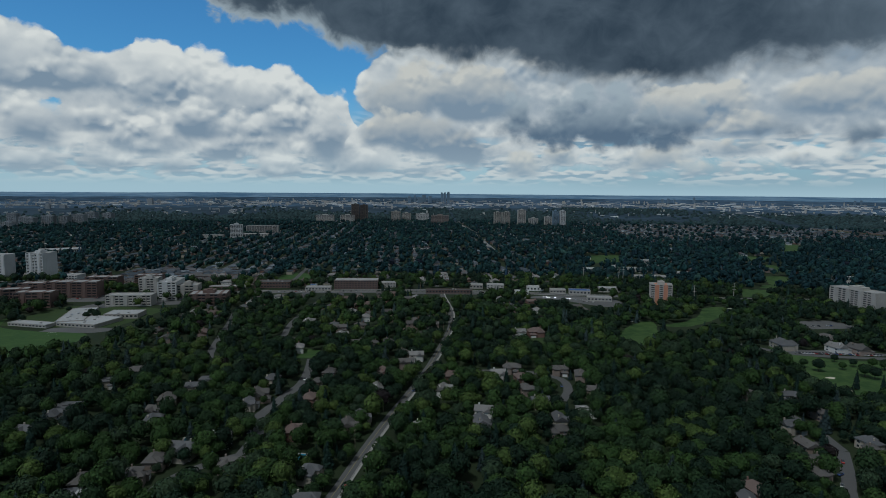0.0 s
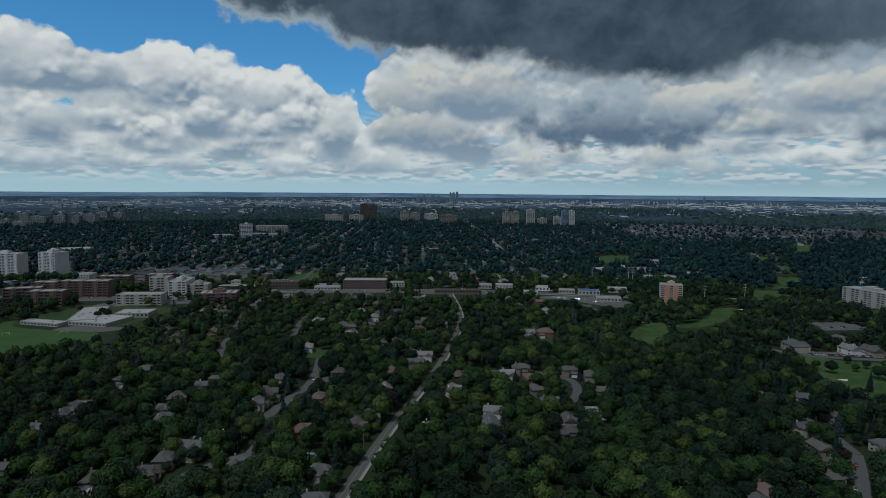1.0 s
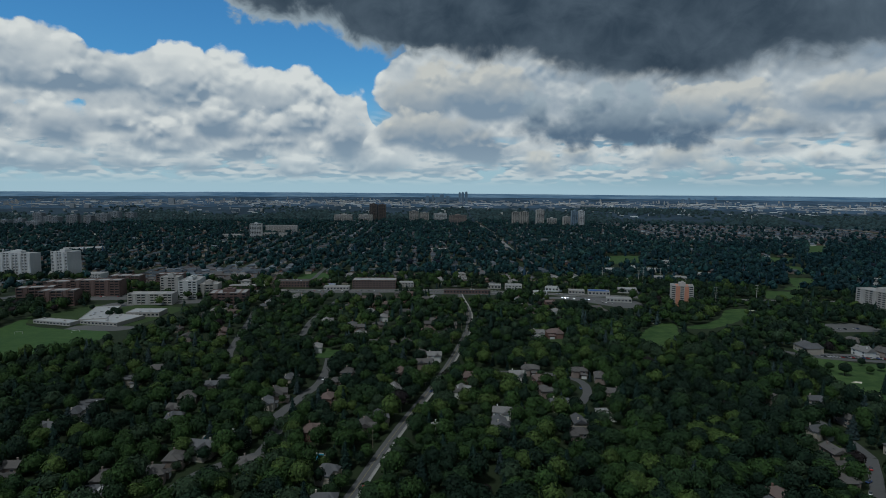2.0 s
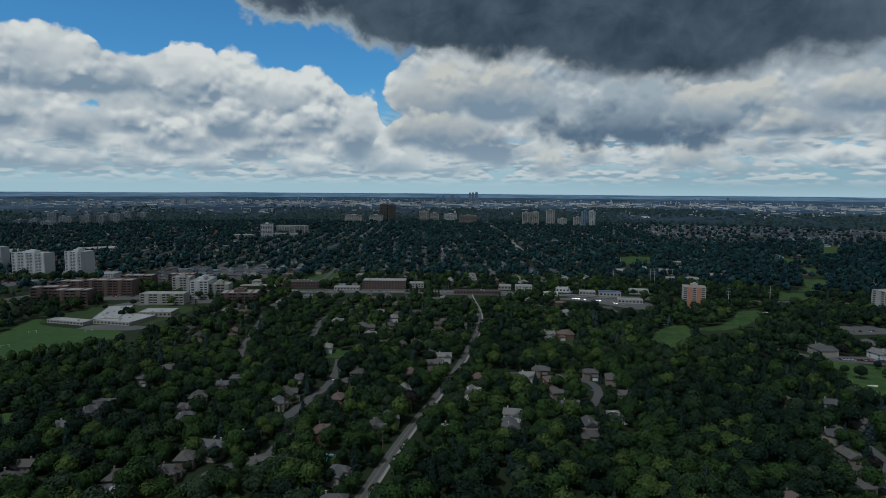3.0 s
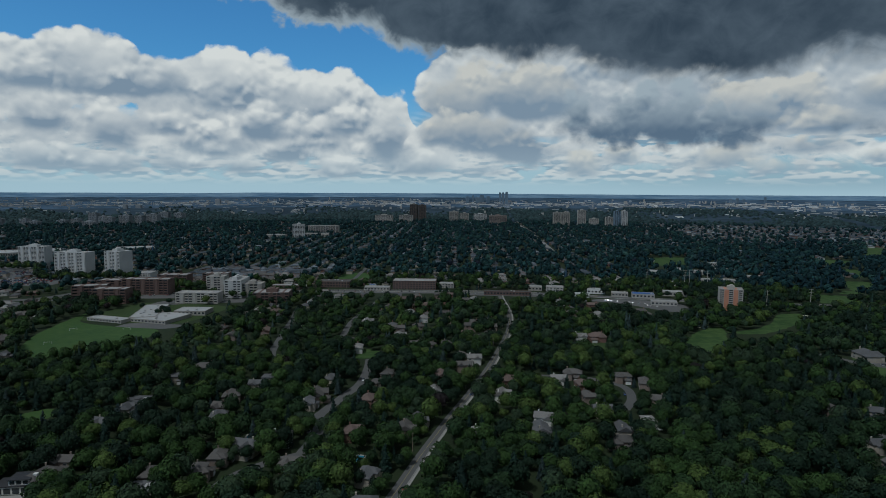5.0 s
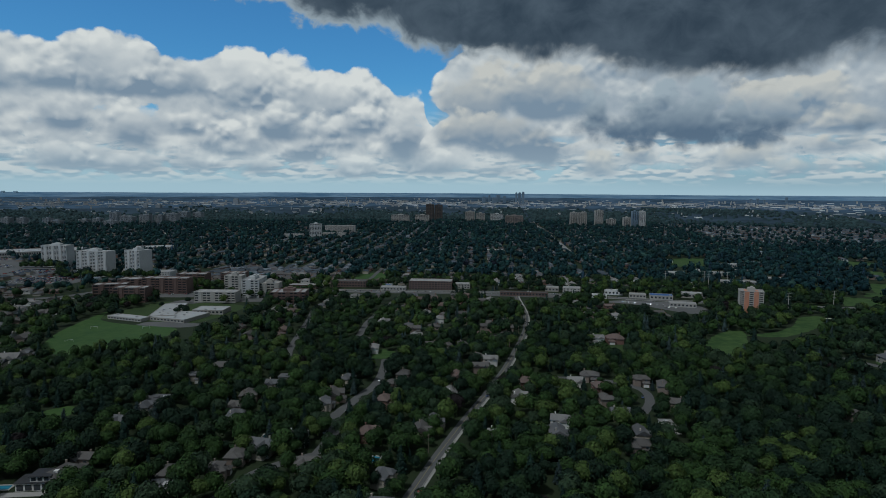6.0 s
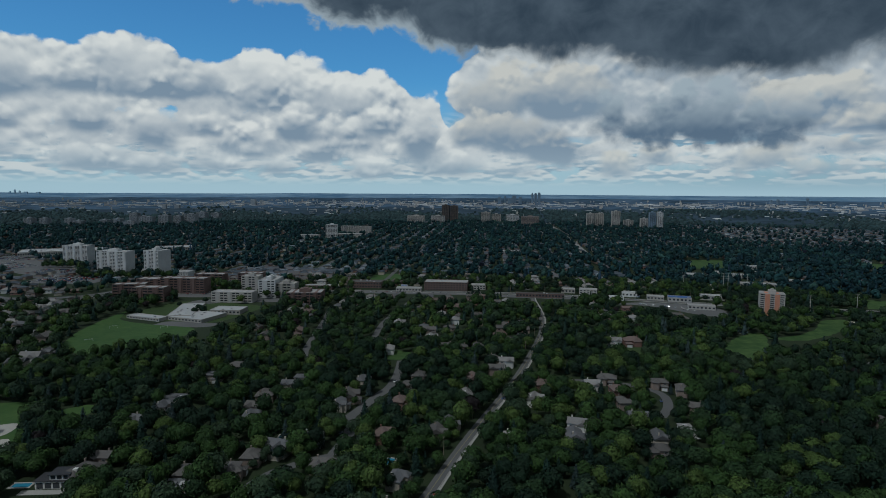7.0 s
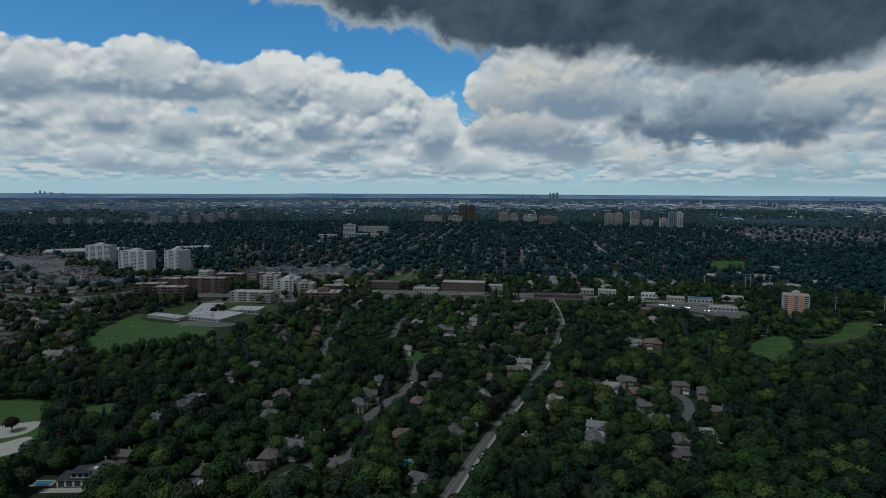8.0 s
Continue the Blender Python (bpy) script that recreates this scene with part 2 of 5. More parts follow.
def surface(name, a, b, rough=0.8, near=2.0, far=0.02, bump=0.0, metal=0.0, vary=0.0, island=0.0, spec=0.3, sharp=1.0):
    """Two tones mixed by fine and broad noise at world scale, with bump; vary: by object, island: by loose piece."""
    m = bpy.data.materials.new(name)
    m.use_nodes = True
    n = Net(m.node_tree)
    p = m.node_tree.nodes["Principled BSDF"]
    geo = n.add("ShaderNodeNewGeometry")
    at = geo.outputs["Position"]
    f1, f2 = n.noise(at, near, 3.0, 0.6), n.noise(at, far, 3.0, 0.6)
    f = n.m("ADD", n.m("MULTIPLY_ADD", f1, 1.0, -0.5), n.m("MULTIPLY_ADD", f2, 1.2, -0.1), 0.0, True)
    if sharp != 1.0:
        f = n.m("MULTIPLY_ADD", f, sharp, 0.5 - 0.5 * sharp, True)
        f = n.m("MAXIMUM", n.m("MINIMUM", f, 1.0), 0.0)
    col = n.mix(f, a, b)
    if vary or island:
        r = n.add("ShaderNodeObjectInfo").outputs["Random"] if vary else geo.outputs["Random Per Island"]
        k = n.m("MULTIPLY_ADD", r, 2 * (vary or island), 1 - (vary or island))
        tint = n.vec(k, k, k)
        col = n.mix(1.0, col, tint, "MULTIPLY")
    n.put(p, "Base Color", col)
    p.inputs["Roughness"].default_value = rough
    p.inputs["Metallic"].default_value = metal
    p.inputs["Specular IOR Level"].default_value = spec
    if bump:
        bn = n.add("ShaderNodeBump")
        bn.inputs["Distance"].default_value = bump
        bn.inputs["Strength"].default_value = 0.6
        n.put(bn, "Height", f1)
        n.put(p, "Normal", bn.outputs[0])
    return m


LAWN = surface("lawn grass", (0.020, 0.040, 0.012), (0.045, 0.075, 0.020), 0.9, 1.2, 0.03, 0.06)
TURF = surface("mown turf", (0.0229, 0.0581, 0.0132), (0.0581, 0.1038, 0.0282), 0.9, 0.12, 0.03, 0.03, sharp=1.8)
FIELD = surface("sports field turf", (0.0264, 0.0686, 0.0150), (0.0510, 0.0986, 0.0246), 0.9, 0.15, 0.03, 0.03, sharp=1.7)
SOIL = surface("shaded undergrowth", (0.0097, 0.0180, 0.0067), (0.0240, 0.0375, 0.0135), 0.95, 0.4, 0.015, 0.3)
ASPHALT = surface("worn asphalt", (0.0748, 0.0766, 0.0792), (0.1144, 0.1144, 0.1126), 0.85, 0.8, 0.03, 0.01)
LOT = surface("parking lot asphalt", (0.0836, 0.0854, 0.0862), (0.1364, 0.1364, 0.1338), 0.85, 0.6, 0.03, 0.01)
PALE_PAVING = surface("sun-bleached road concrete", (0.17, 0.172, 0.17), (0.25, 0.25, 0.245), 0.85, 0.3, 0.03)
CONCRETE = surface("sidewalk concrete", (0.26, 0.255, 0.24), (0.36, 0.35, 0.33), 0.85, 0.8, 0.05, 0.01)
PAINT = surface("road paint", (0.26, 0.22, 0.09), (0.36, 0.31, 0.13), 0.7, 2.0, 0.1)
SAND = surface("bunker sand", (0.55, 0.50, 0.40), (0.70, 0.65, 0.54), 0.95, 0.8, 0.1, 0.03)
INFIELD = surface("ball diamond clay and gravel", (0.30, 0.29, 0.26), (0.40, 0.385, 0.35), 0.95, 0.6, 0.06, 0.02)
BARK = surface("bark", (0.06, 0.048, 0.036), (0.11, 0.09, 0.07), 0.9, 3.0, 0.2, 0.05)
LEAVES = [
    surface("maple leaves", (0.0092, 0.0252, 0.0092), (0.0470, 0.0907, 0.0218), 0.75, 0.5, 0.05, 0.0, 0.0, 0.0, 0.36, 0.15),
    surface("oak leaves", (0.0086, 0.0214, 0.0100), (0.0323, 0.0655, 0.0224), 0.75, 0.5, 0.05, 0.0, 0.0, 0.0, 0.36, 0.15),
    surface("dark canopy leaves", (0.0050, 0.0126, 0.0084), (0.0168, 0.0386, 0.0193), 0.75, 0.5, 0.05, 0.0, 0.0, 0.0, 0.36, 0.15),
    surface("light ash leaves", (0.0252, 0.0470, 0.0126), (0.0882, 0.1344, 0.0336), 0.75, 0.5, 0.05, 0.0, 0.0, 0.0, 0.36, 0.15),
    surface("olive leaves", (0.0143, 0.0292, 0.0164), (0.0452, 0.0748, 0.0369), 0.75, 0.5, 0.05, 0.0, 0.0, 0.0, 0.36, 0.15),
    surface("spruce needles", (0.0050, 0.0143, 0.0122), (0.0177, 0.0412, 0.0303), 0.8, 0.6, 0.05, 0.0, 0.0, 0.0, 0.36, 0.15),
    surface("blue spruce needles", (0.0143, 0.0264, 0.0286), (0.0403, 0.0638, 0.0600), 0.8, 0.6, 0.05, 0.0, 0.0, 0.0, 0.36, 0.15),
    surface("copper beech leaves", (0.0086, 0.0071, 0.0092), (0.0250, 0.0193, 0.0188), 0.75, 0.6, 0.05, 0.0, 0.0, 0.0, 0.36, 0.15),
]
# leaf colours for far trees, with bluish distance haze mixed into the base colour
HAZE_LEAVES = [surface(w + ' tinted with haze', a, b, 0.8, 0.2, 0.02, 0.0, 0.0, 0.0, 0.45, 0.1) for w, a, b in (
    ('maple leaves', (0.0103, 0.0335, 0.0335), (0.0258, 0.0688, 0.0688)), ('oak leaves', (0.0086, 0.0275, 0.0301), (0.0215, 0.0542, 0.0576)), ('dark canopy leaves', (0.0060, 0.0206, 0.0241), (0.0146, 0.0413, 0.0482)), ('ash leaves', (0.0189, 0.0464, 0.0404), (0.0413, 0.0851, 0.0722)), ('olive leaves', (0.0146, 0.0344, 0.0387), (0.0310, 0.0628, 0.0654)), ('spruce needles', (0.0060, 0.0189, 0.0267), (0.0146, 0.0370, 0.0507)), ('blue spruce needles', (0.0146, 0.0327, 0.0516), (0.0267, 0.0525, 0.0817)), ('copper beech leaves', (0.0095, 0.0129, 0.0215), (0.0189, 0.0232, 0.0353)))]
ROOF = {
    "grey": surface("grey asphalt shingles", (0.072, 0.075, 0.080), (0.125, 0.126, 0.130), 0.9, 1.6, 0.1, 0.03, 0, 0.2),
    "brown": surface("brown asphalt shingles", (0.070, 0.066, 0.063), (0.118, 0.111, 0.105), 0.9, 1.6, 0.1, 0.03, 0, 0.2),
    "red": surface("red-brown shingles", (0.098, 0.074, 0.066), (0.150, 0.110, 0.098), 0.9, 1.6, 0.1, 0.03, 0, 0.2),
    "pale": surface("weathered pale shingles", (0.15, 0.145, 0.14), (0.23, 0.225, 0.215), 0.9, 1.6, 0.1, 0.03, 0, 0.2),
}
WALL = {
    "grey": surface("tan stucco", (0.34, 0.30, 0.25), (0.44, 0.40, 0.34), 0.9, 1.0, 0.2, 0.01, 0, 0.15),
    "brown": surface("brown house brick", (0.195, 0.155, 0.132), (0.285, 0.232, 0.198), 0.9, 1.4, 0.2, 0.02, 0, 0.15),
    "red": surface("red house brick", (0.165, 0.098, 0.080), (0.24, 0.14, 0.115), 0.9, 1.4, 0.2, 0.02, 0, 0.15),
    "pale": surface("white siding", (0.58, 0.57, 0.54), (0.72, 0.71, 0.68), 0.8, 1.0, 0.2, 0.01, 0, 0.1),
}
GLASS = surface("dark window glass", (0.020, 0.026, 0.032), (0.05, 0.06, 0.07), 0.12, 0.3, 0.1, 0, 0, 0, 0, 0.6)
TRIM = surface("white trim", (0.60, 0.60, 0.58), (0.72, 0.72, 0.70), 0.6, 1.0, 0.2)
WHITE_CON = surface("white painted concrete", (0.4224, 0.4312, 0.4312), (0.5456, 0.5500, 0.5456), 0.85, 0.35, 0.04, 0.01)
GREY_CON = surface("grey precast concrete", (0.33, 0.32, 0.30), (0.44, 0.42, 0.39), 0.85, 0.35, 0.04, 0.01)
TAN_CON = surface("tan brick cladding", (0.29, 0.275, 0.25), (0.39, 0.37, 0.34), 0.9, 0.4, 0.04, 0.01)
RED_BRICK = surface("red apartment brick", (0.105, 0.072, 0.064), (0.168, 0.116, 0.102), 0.9, 0.4, 0.05, 0.01)
ORANGE_BRICK = surface("orange brick panels", (0.42, 0.19, 0.12), (0.54, 0.26, 0.17), 0.9, 0.4, 0.05, 0.01)
PINK_BRICK = surface("faded brown brick", (0.20, 0.165, 0.15), (0.28, 0.235, 0.215), 0.9, 0.3, 0.04)
# concrete of the far blocks, its colour shifted to blue in place of haze
FAR_CON = surface("pale concrete with haze tint", (0.19, 0.215, 0.24), (0.29, 0.31, 0.325), 0.9, 0.12, 0.03)
DARK_BRICK = surface("dark brown tower brick", (0.075, 0.062, 0.055), (0.12, 0.10, 0.09), 0.9, 0.3, 0.04)
# roofs of the far houses, cooled towards blue to carry the haze
HAZE_ROOFS = [surface("far " + w, a, b, 0.9, 0.3, 0.02, 0.0, 0.0, 0.0, 0.25) for w, a, b in (("hazed grey roofs", (0.0534, 0.0662, 0.0791), (0.0911, 0.1067, 0.1251)), ("dark haze-blue roofs", (0.0386, 0.0497, 0.0616), (0.0672, 0.0828, 0.0994)), ("brown roofs", (0.0690, 0.0681, 0.0718), (0.1122, 0.1086, 0.1113)), ("pale roofs", (0.1122, 0.1334, 0.1536), (0.1730, 0.1978, 0.2236)))]
FLAT_ROOF = surface("gravel flat roof", (0.24, 0.24, 0.235), (0.36, 0.355, 0.345), 0.95, 0.7, 0.05, 0.02)
METAL_ROOF = surface("pale metal roofing", (0.30, 0.305, 0.305), (0.42, 0.42, 0.415), 0.6, 0.3, 0.04)
BLUE_ROOF = surface("blue roof panels", (0.03, 0.09, 0.26), (0.05, 0.13, 0.34), 0.5, 0.5, 0.1)
TOWER_GLASS = surface("blue-grey tower glazing", (0.13, 0.19, 0.25), (0.19, 0.26, 0.33), 0.5, 0.05, 0.02)
POOL = surface("pool water", (0.03, 0.17, 0.27), (0.05, 0.25, 0.36), 0.08, 0.8, 0.2, 0.01, 0, 0, 0, 0.5)
# far plain and hills: the blue of distance haze is painted into these tones
FAR_WOOD = surface("far woodland and roofs in haze blue", (0.014, 0.038, 0.064), (0.060, 0.108, 0.170), 0.95, 0.012, 0.0035, 0.0, sharp=2.6)
FAR_DARK = surface("far dark woodland under haze blue", (0.010, 0.026, 0.042), (0.034, 0.062, 0.090), 0.95, 0.015, 0.004, 0.0, sharp=2.2)
FAR_LEAF = surface("far canopy with haze blue", (0.018, 0.036, 0.038), (0.042, 0.068, 0.072), 0.9, 0.03, 0.006, 0.0, 0.0, 0.0, 0.4, 0.1)
FAR_BLUE = surface("far hills coloured by haze", (0.060, 0.140, 0.235), (0.170, 0.270, 0.370), 0.95, 0.011, 0.003, 0.0, sharp=2.2)
# horizon blocks: haze is put into the base colour as a light blue
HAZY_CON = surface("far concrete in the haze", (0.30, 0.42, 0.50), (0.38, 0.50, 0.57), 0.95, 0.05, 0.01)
DARK_METAL = surface("dark metal", (0.05, 0.05, 0.055), (0.09, 0.09, 0.095), 0.5, 2.0, 0.2, 0, 0.6)
WOOD_POLE = surface("grey utility pole wood", (0.16, 0.13, 0.10), (0.25, 0.21, 0.17), 0.9, 2.0, 0.2)
RUBBER = surface("tyre rubber", (0.02, 0.02, 0.02), (0.04, 0.04, 0.04), 0.9, 4.0, 0.5)
CARS = [surface("car paint " + w, c, tuple(1.25 * k for k in c), 0.3, 1.0, 0.2, 0, 0.2, 0, 0, 0.5) for w, c in (("white", (0.6, 0.6, 0.6)), ("black", (0.03, 0.03, 0.035)), ("silver", (0.32, 0.33, 0.34)), ("red", (0.30, 0.03, 0.03)), ("blue", (0.04, 0.08, 0.22)))]

# ---------------------------------------------------------------- mesh helpers


def mesh_of(name, verts, faces, mats, index=None):
    me = bpy.data.meshes.new(name)
    me.from_pydata([tuple(v) for v in verts], [], faces)
    for m in mats if isinstance(mats, (list, tuple)) else [mats]:
        me.materials.append(m)
    if index is not None:
        me.polygons.foreach_set("material_index", np.array(index, dtype=np.int32))
    me.update()
    return me


def tri_mesh(name, v, f, mats, index):
    """A big triangle mesh from arrays."""
    me = bpy.data.meshes.new(name)
    me.vertices.add(len(v))
    me.vertices.foreach_set("co", v.astype(np.float32).ravel())
    me.loops.add(3 * len(f))
    me.loops.foreach_set("vertex_index", f.astype(np.int32).ravel())
    me.polygons.add(len(f))
    me.polygons.foreach_set("loop_start", np.arange(0, 3 * len(f), 3, dtype=np.int32))
    for m in mats:
        me.materials.append(m)
    me.polygons.foreach_set("material_index", index.astype(np.int32))
    me.update(calc_edges=True)
    return me


def thing(name, m, label, category, group="", kind=""):
    ob = new(name)
    ob.matrix_world = m
    return tagged(ob, label, category, group, kind)


def part(name, me, parent, m=None, label=""):
    ob = new(name, me)
    ob.parent = parent
    if m is not None:
        ob.matrix_local = m
    return tagged(ob, label)


def box(x0, x1, y0, y1, z0, z1):
    v = [(x, y, z) for z in (z0, z1) for y in (y0, y1) for x in (x0, x1)]
    f = [(0, 2, 3, 1), (4, 5, 7, 6), (0, 1, 5, 4), (1, 3, 7, 5), (3, 2, 6, 7), (2, 0, 4, 6)]
    return v, f


def boxes(name, items, mat):
    vs, fs = [], []
    for b in items:
        v, f = box(*b)
        k = len(vs)
        vs += v
        fs += [tuple(i + k for i in q) for q in f]
    return mesh_of(name, vs, fs, mat)


def bevelled(name, dims, mat, r=0.06, at=(0, 0, 0)):
    bm = bmesh.new()
    bmesh.ops.create_cube(bm, size=1.0, matrix=Matrix.Translation(at) @ Matrix.Diagonal((*dims, 1)))
    bmesh.ops.bevel(bm, geom=bm.edges[:], offset=r, segments=1, affect="EDGES")
    me = bpy.data.meshes.new(name)
    bm.to_mesh(me)
    bm.free()
    me.materials.append(mat)
    return me


def smooth_line(pts, step=6.0):
    """A Catmull-Rom line through the points."""
    p = [np.array(q, float) for q in pts]
    p = [2 * p[0] - p[1]] + p + [2 * p[-1] - p[-2]]
    out = []
    for a, b, c, d in zip(p, p[1:], p[2:], p[3:]):
        k = max(1, int(np.linalg.norm(c - b) / step))
        for i in range(k):
            t = i / k
            out.append(0.5 * (2 * b + (c - a) * t + (2 * a - 5 * b + 4 * c - d) * t * t + (3 * b - a - 3 * c + d) * t ** 3))
    out.append(p[-2])
    return np.array(out)


def strip(name, line, off0, off1, z0, z1, mat):
    """A slab along a line between two side offsets (positive: to the right of the way)."""
    d = np.gradient(line, axis=0)
    d /= np.linalg.norm(d, axis=1)[:, None]
    side = np.stack([d[:, 1], -d[:, 0]], 1)
    vs, fs = [], []
    for p, s in zip(line, side):
        a, b = p + s * off0, p + s * off1
        vs += [(a[0], a[1], z0), (a[0], a[1], z1), (b[0], b[1], z1), (b[0], b[1], z0)]
    for i in range(len(line) - 1):
        k = 4 * i
        for j in range(3):
            fs.append((k + j, k + j + 4, k + j + 5, k + j + 1))
    return mesh_of(name, vs, fs, mat)


UNIT = 1.3        # metres in one unit of the plan below
BLOCKED = []      # (x, y, radius) of buildings, kept clear of trees
CLEAR = []        # polygons kept clear of trees
ROADS = []        # (points, half width) kept clear of trees


def patch(name, corners, z, mat, rough_edge=1.5, label="", category=""):
    """A flat piece of ground with a slightly wandering, rounded outline."""
    corners = [(UNIT * a, UNIT * b) for a, b in corners]
    CLEAR.append(corners)
    line = smooth_line(corners + [corners[0]], 4.0)[:-1]
    v = []
    for i, p in enumerate(line):
        w = noise.noise((p[0] * 0.11, p[1] * 0.11, 3.0)) * rough_edge
        v.append((p[0] + w, p[1] - w, z))
    lower = [(x, y, -0.3) for x, y, _ in v]
    k = len(v)
    faces = [tuple(range(k))] + [(i, i + k, (i + 1) % k + k, (i + 1) % k) for i in range(k)]
    ob = new(name, mesh_of(name, v + lower, faces, mat))
    return tagged(ob, label, category, kind="structure")


def inside(px, py, poly):
    """Which of the points lie in the polygon."""
    hit = np.zeros(len(px), bool)
    for (x0, y0), (x1, y1) in zip(poly, poly[1:] + poly[:1]):
        c = ((y0 > py) != (y1 > py)) & (px < (x1 - x0) * (py - y0) / (y1 - y0 + 1e-9) + x0)
        hit ^= c
    return hit


def near_line(px, py, pts, r):
    hit = np.zeros(len(px), bool)
    for a, b in zip(pts, pts[1:]):
        a, b = np.array(a, float), np.array(b, float)
        d = b - a
        t = np.clip(((px - a[0]) * d[0] + (py - a[1]) * d[1]) / (d @ d), 0, 1)
        hit |= np.hypot(px - a[0] - t * d[0], py - a[1] - t * d[1]) < r
    return hit


rng = np.random.default_rng(7)

# ---------------------------------------------------------------- ground and distance


def terrain(r):
    return 0.0 if r < 3000 else 125.5 * (r - 3000) / 1850.0


def ring_sheet(name, radii, sectors, mat, lift):
    vs, fs = [], []
    for r in radii:
        for i in range(sectors):
            a = 2 * math.pi * i / sectors
            z = terrain(r) + lift(r, a)
            vs.append((r * math.sin(a), r * math.cos(a), z))
    for j in range(len(radii) - 1):
        for i in range(sectors):
            k = (i + 1) % sectors
            fs.append((j * sectors + i, j * sectors + k, (j + 1) * sectors + k, (j + 1) * sectors + i))
    if radii[0] < 50:
        fs.append(tuple(range(sectors)))
    return new(name, mesh_of(name, vs, fs, mat))


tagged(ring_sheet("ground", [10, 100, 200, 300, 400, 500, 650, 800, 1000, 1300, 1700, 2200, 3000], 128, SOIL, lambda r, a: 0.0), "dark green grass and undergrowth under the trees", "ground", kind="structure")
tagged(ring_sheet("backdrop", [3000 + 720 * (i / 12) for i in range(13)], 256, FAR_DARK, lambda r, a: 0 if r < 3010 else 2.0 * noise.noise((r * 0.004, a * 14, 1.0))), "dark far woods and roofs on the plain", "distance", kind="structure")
tagged(ring_sheet("backdrop", [3720 + 760 * (i / 14) for i in range(15)], 256, FAR_WOOD, lambda r, a: 2.0 * noise.noise((r * 0.004, a * 14, 1.0))), "hazy blue-green far plain with paler patches", "distance", kind="structure")
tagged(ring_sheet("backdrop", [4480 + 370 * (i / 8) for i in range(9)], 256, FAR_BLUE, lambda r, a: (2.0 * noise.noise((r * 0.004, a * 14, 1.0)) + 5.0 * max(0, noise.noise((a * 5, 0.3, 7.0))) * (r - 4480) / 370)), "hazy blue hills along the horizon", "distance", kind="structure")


def road(name, pts, width, label, walk_side=0, centre=False, z=0.10, seen=True, paving=None):
    pts = [(UNIT * a, UNIT * b) for a, b in pts]
    line = smooth_line(pts)
    ob = tagged(new(name, strip(name, line, -width / 2, width / 2, -0.1, z, paving or ASPHALT)), label, "road", kind="structure")
    ROADS.append(([(a + (1.2 if walk_side == 1 else 0), b) for a, b in pts], width / 2 + (2.6 if walk_side else 1.7), seen))
    if walk_side:
        for s in ([1] if walk_side == 1 else [-1, 1]):
            lo, hi = sorted((s * (width / 2 + 0.5), s * (width / 2 + 1.9)))
            part("sidewalk", strip("sidewalk", line, lo, hi, -0.1, z + 0.08, CONCRETE), ob)
            lo, hi = sorted((s * (width / 2 + 0.003), s * (width / 2 + 0.28)))
            part("kerb", strip("kerb", line, lo, hi, -0.1, z + 0.12, CONCRETE), ob)
    if centre:
        part("centre_line", strip("centre_line", line, -0.10, 0.10, z - 0.02, z + 0.006, PAINT), ob)
    return ob


MAIN = [(-66, 110), (-52, 170), (-39.5, 229), (-33, 266), (-24, 311), (-12.5, 363), (-2, 419), (10, 503), (13, 543), (13, 600), (6.5, 672), (5, 708)]
road("road", MAIN, 6.0, "grey two-lane asphalt street with a sidewalk", 1, True)
CROSS = [(-520, 560), (-445, 640), (-330, 672), (-212, 700), (-121, 711), (5, 716), (83, 704), (160, 690), (300, 672), (520, 660)]
road("road", CROSS, 13.0, "wide grey asphalt arterial road", 2, True)
road("road", [(-93, 311), (-90, 327), (-86.5, 346), (-83, 361), (-83, 379), (-85, 400), (-88, 420)], 8.0, "grey curving residential street")
road("road", [(-87, 264), (-86.5, 286), (-89, 298), (-92.5, 309), (-92.6, 316)], 7.6, "grey residential street under trees", seen=False, z=0.09)
road("road", [(-118, 190), (-110, 236), (-99, 254), (-87, 264)], 7.0, "grey residential street between trees", seen=False)
road("road", [(14, 392), (40, 393), (62, 390), (76, 381), (81, 370), (79, 352), (72, 336)], 7.0, "grey residential crescent")
road("road", [(150, 196), (163, 226), (176, 247), (189, 270)], 7.0, "pale grey residential street")
road("road", [(189, 270), (192, 300), (188, 330)], 7.0, "grey residential street under trees", seen=False)
road("road", [(-160, 420), (-166, 440), (-177, 494), (-186, 540), (-200, 600)], 7.0, "grey residential street between trees")
road("road", [(-122, 470), (-125, 490), (-130, 544), (-128, 600), (-124, 700)], 7.0, "grey residential street between trees")
road("road", [(236, 470), (258, 444), (282, 434), (324, 427), (390, 420)], 9.0, "pale golf club driveway with parked cars")
FAR_ROAD = [(114, 1160), (100, 1650), (66, 2340), (40, 2900)]
road("road", FAR_ROAD, 13.0, "straight pale arterial road", 0, paving=PALE_PAVING)
HIGHWAY = [(1500, 1290), (1226, 1643), (1195, 1960), (1262, 2451), (1400, 2900)]
road("road", HIGHWAY, 42.0, "broad pale highway", 0, paving=CONCRETE)
road("road", [(-900, 560), (-640, 600), (-560, 590), (-500, 612), (-474, 664), (-440, 705), (-420, 800)], 16.0, "wide grey road by the apartment towers")
road("road", [(-1500, 760), (-900, 735), (-650, 738), (-560, 745), (-440, 752), (-300, 748)], 20.0, "wide grey highway ramp")

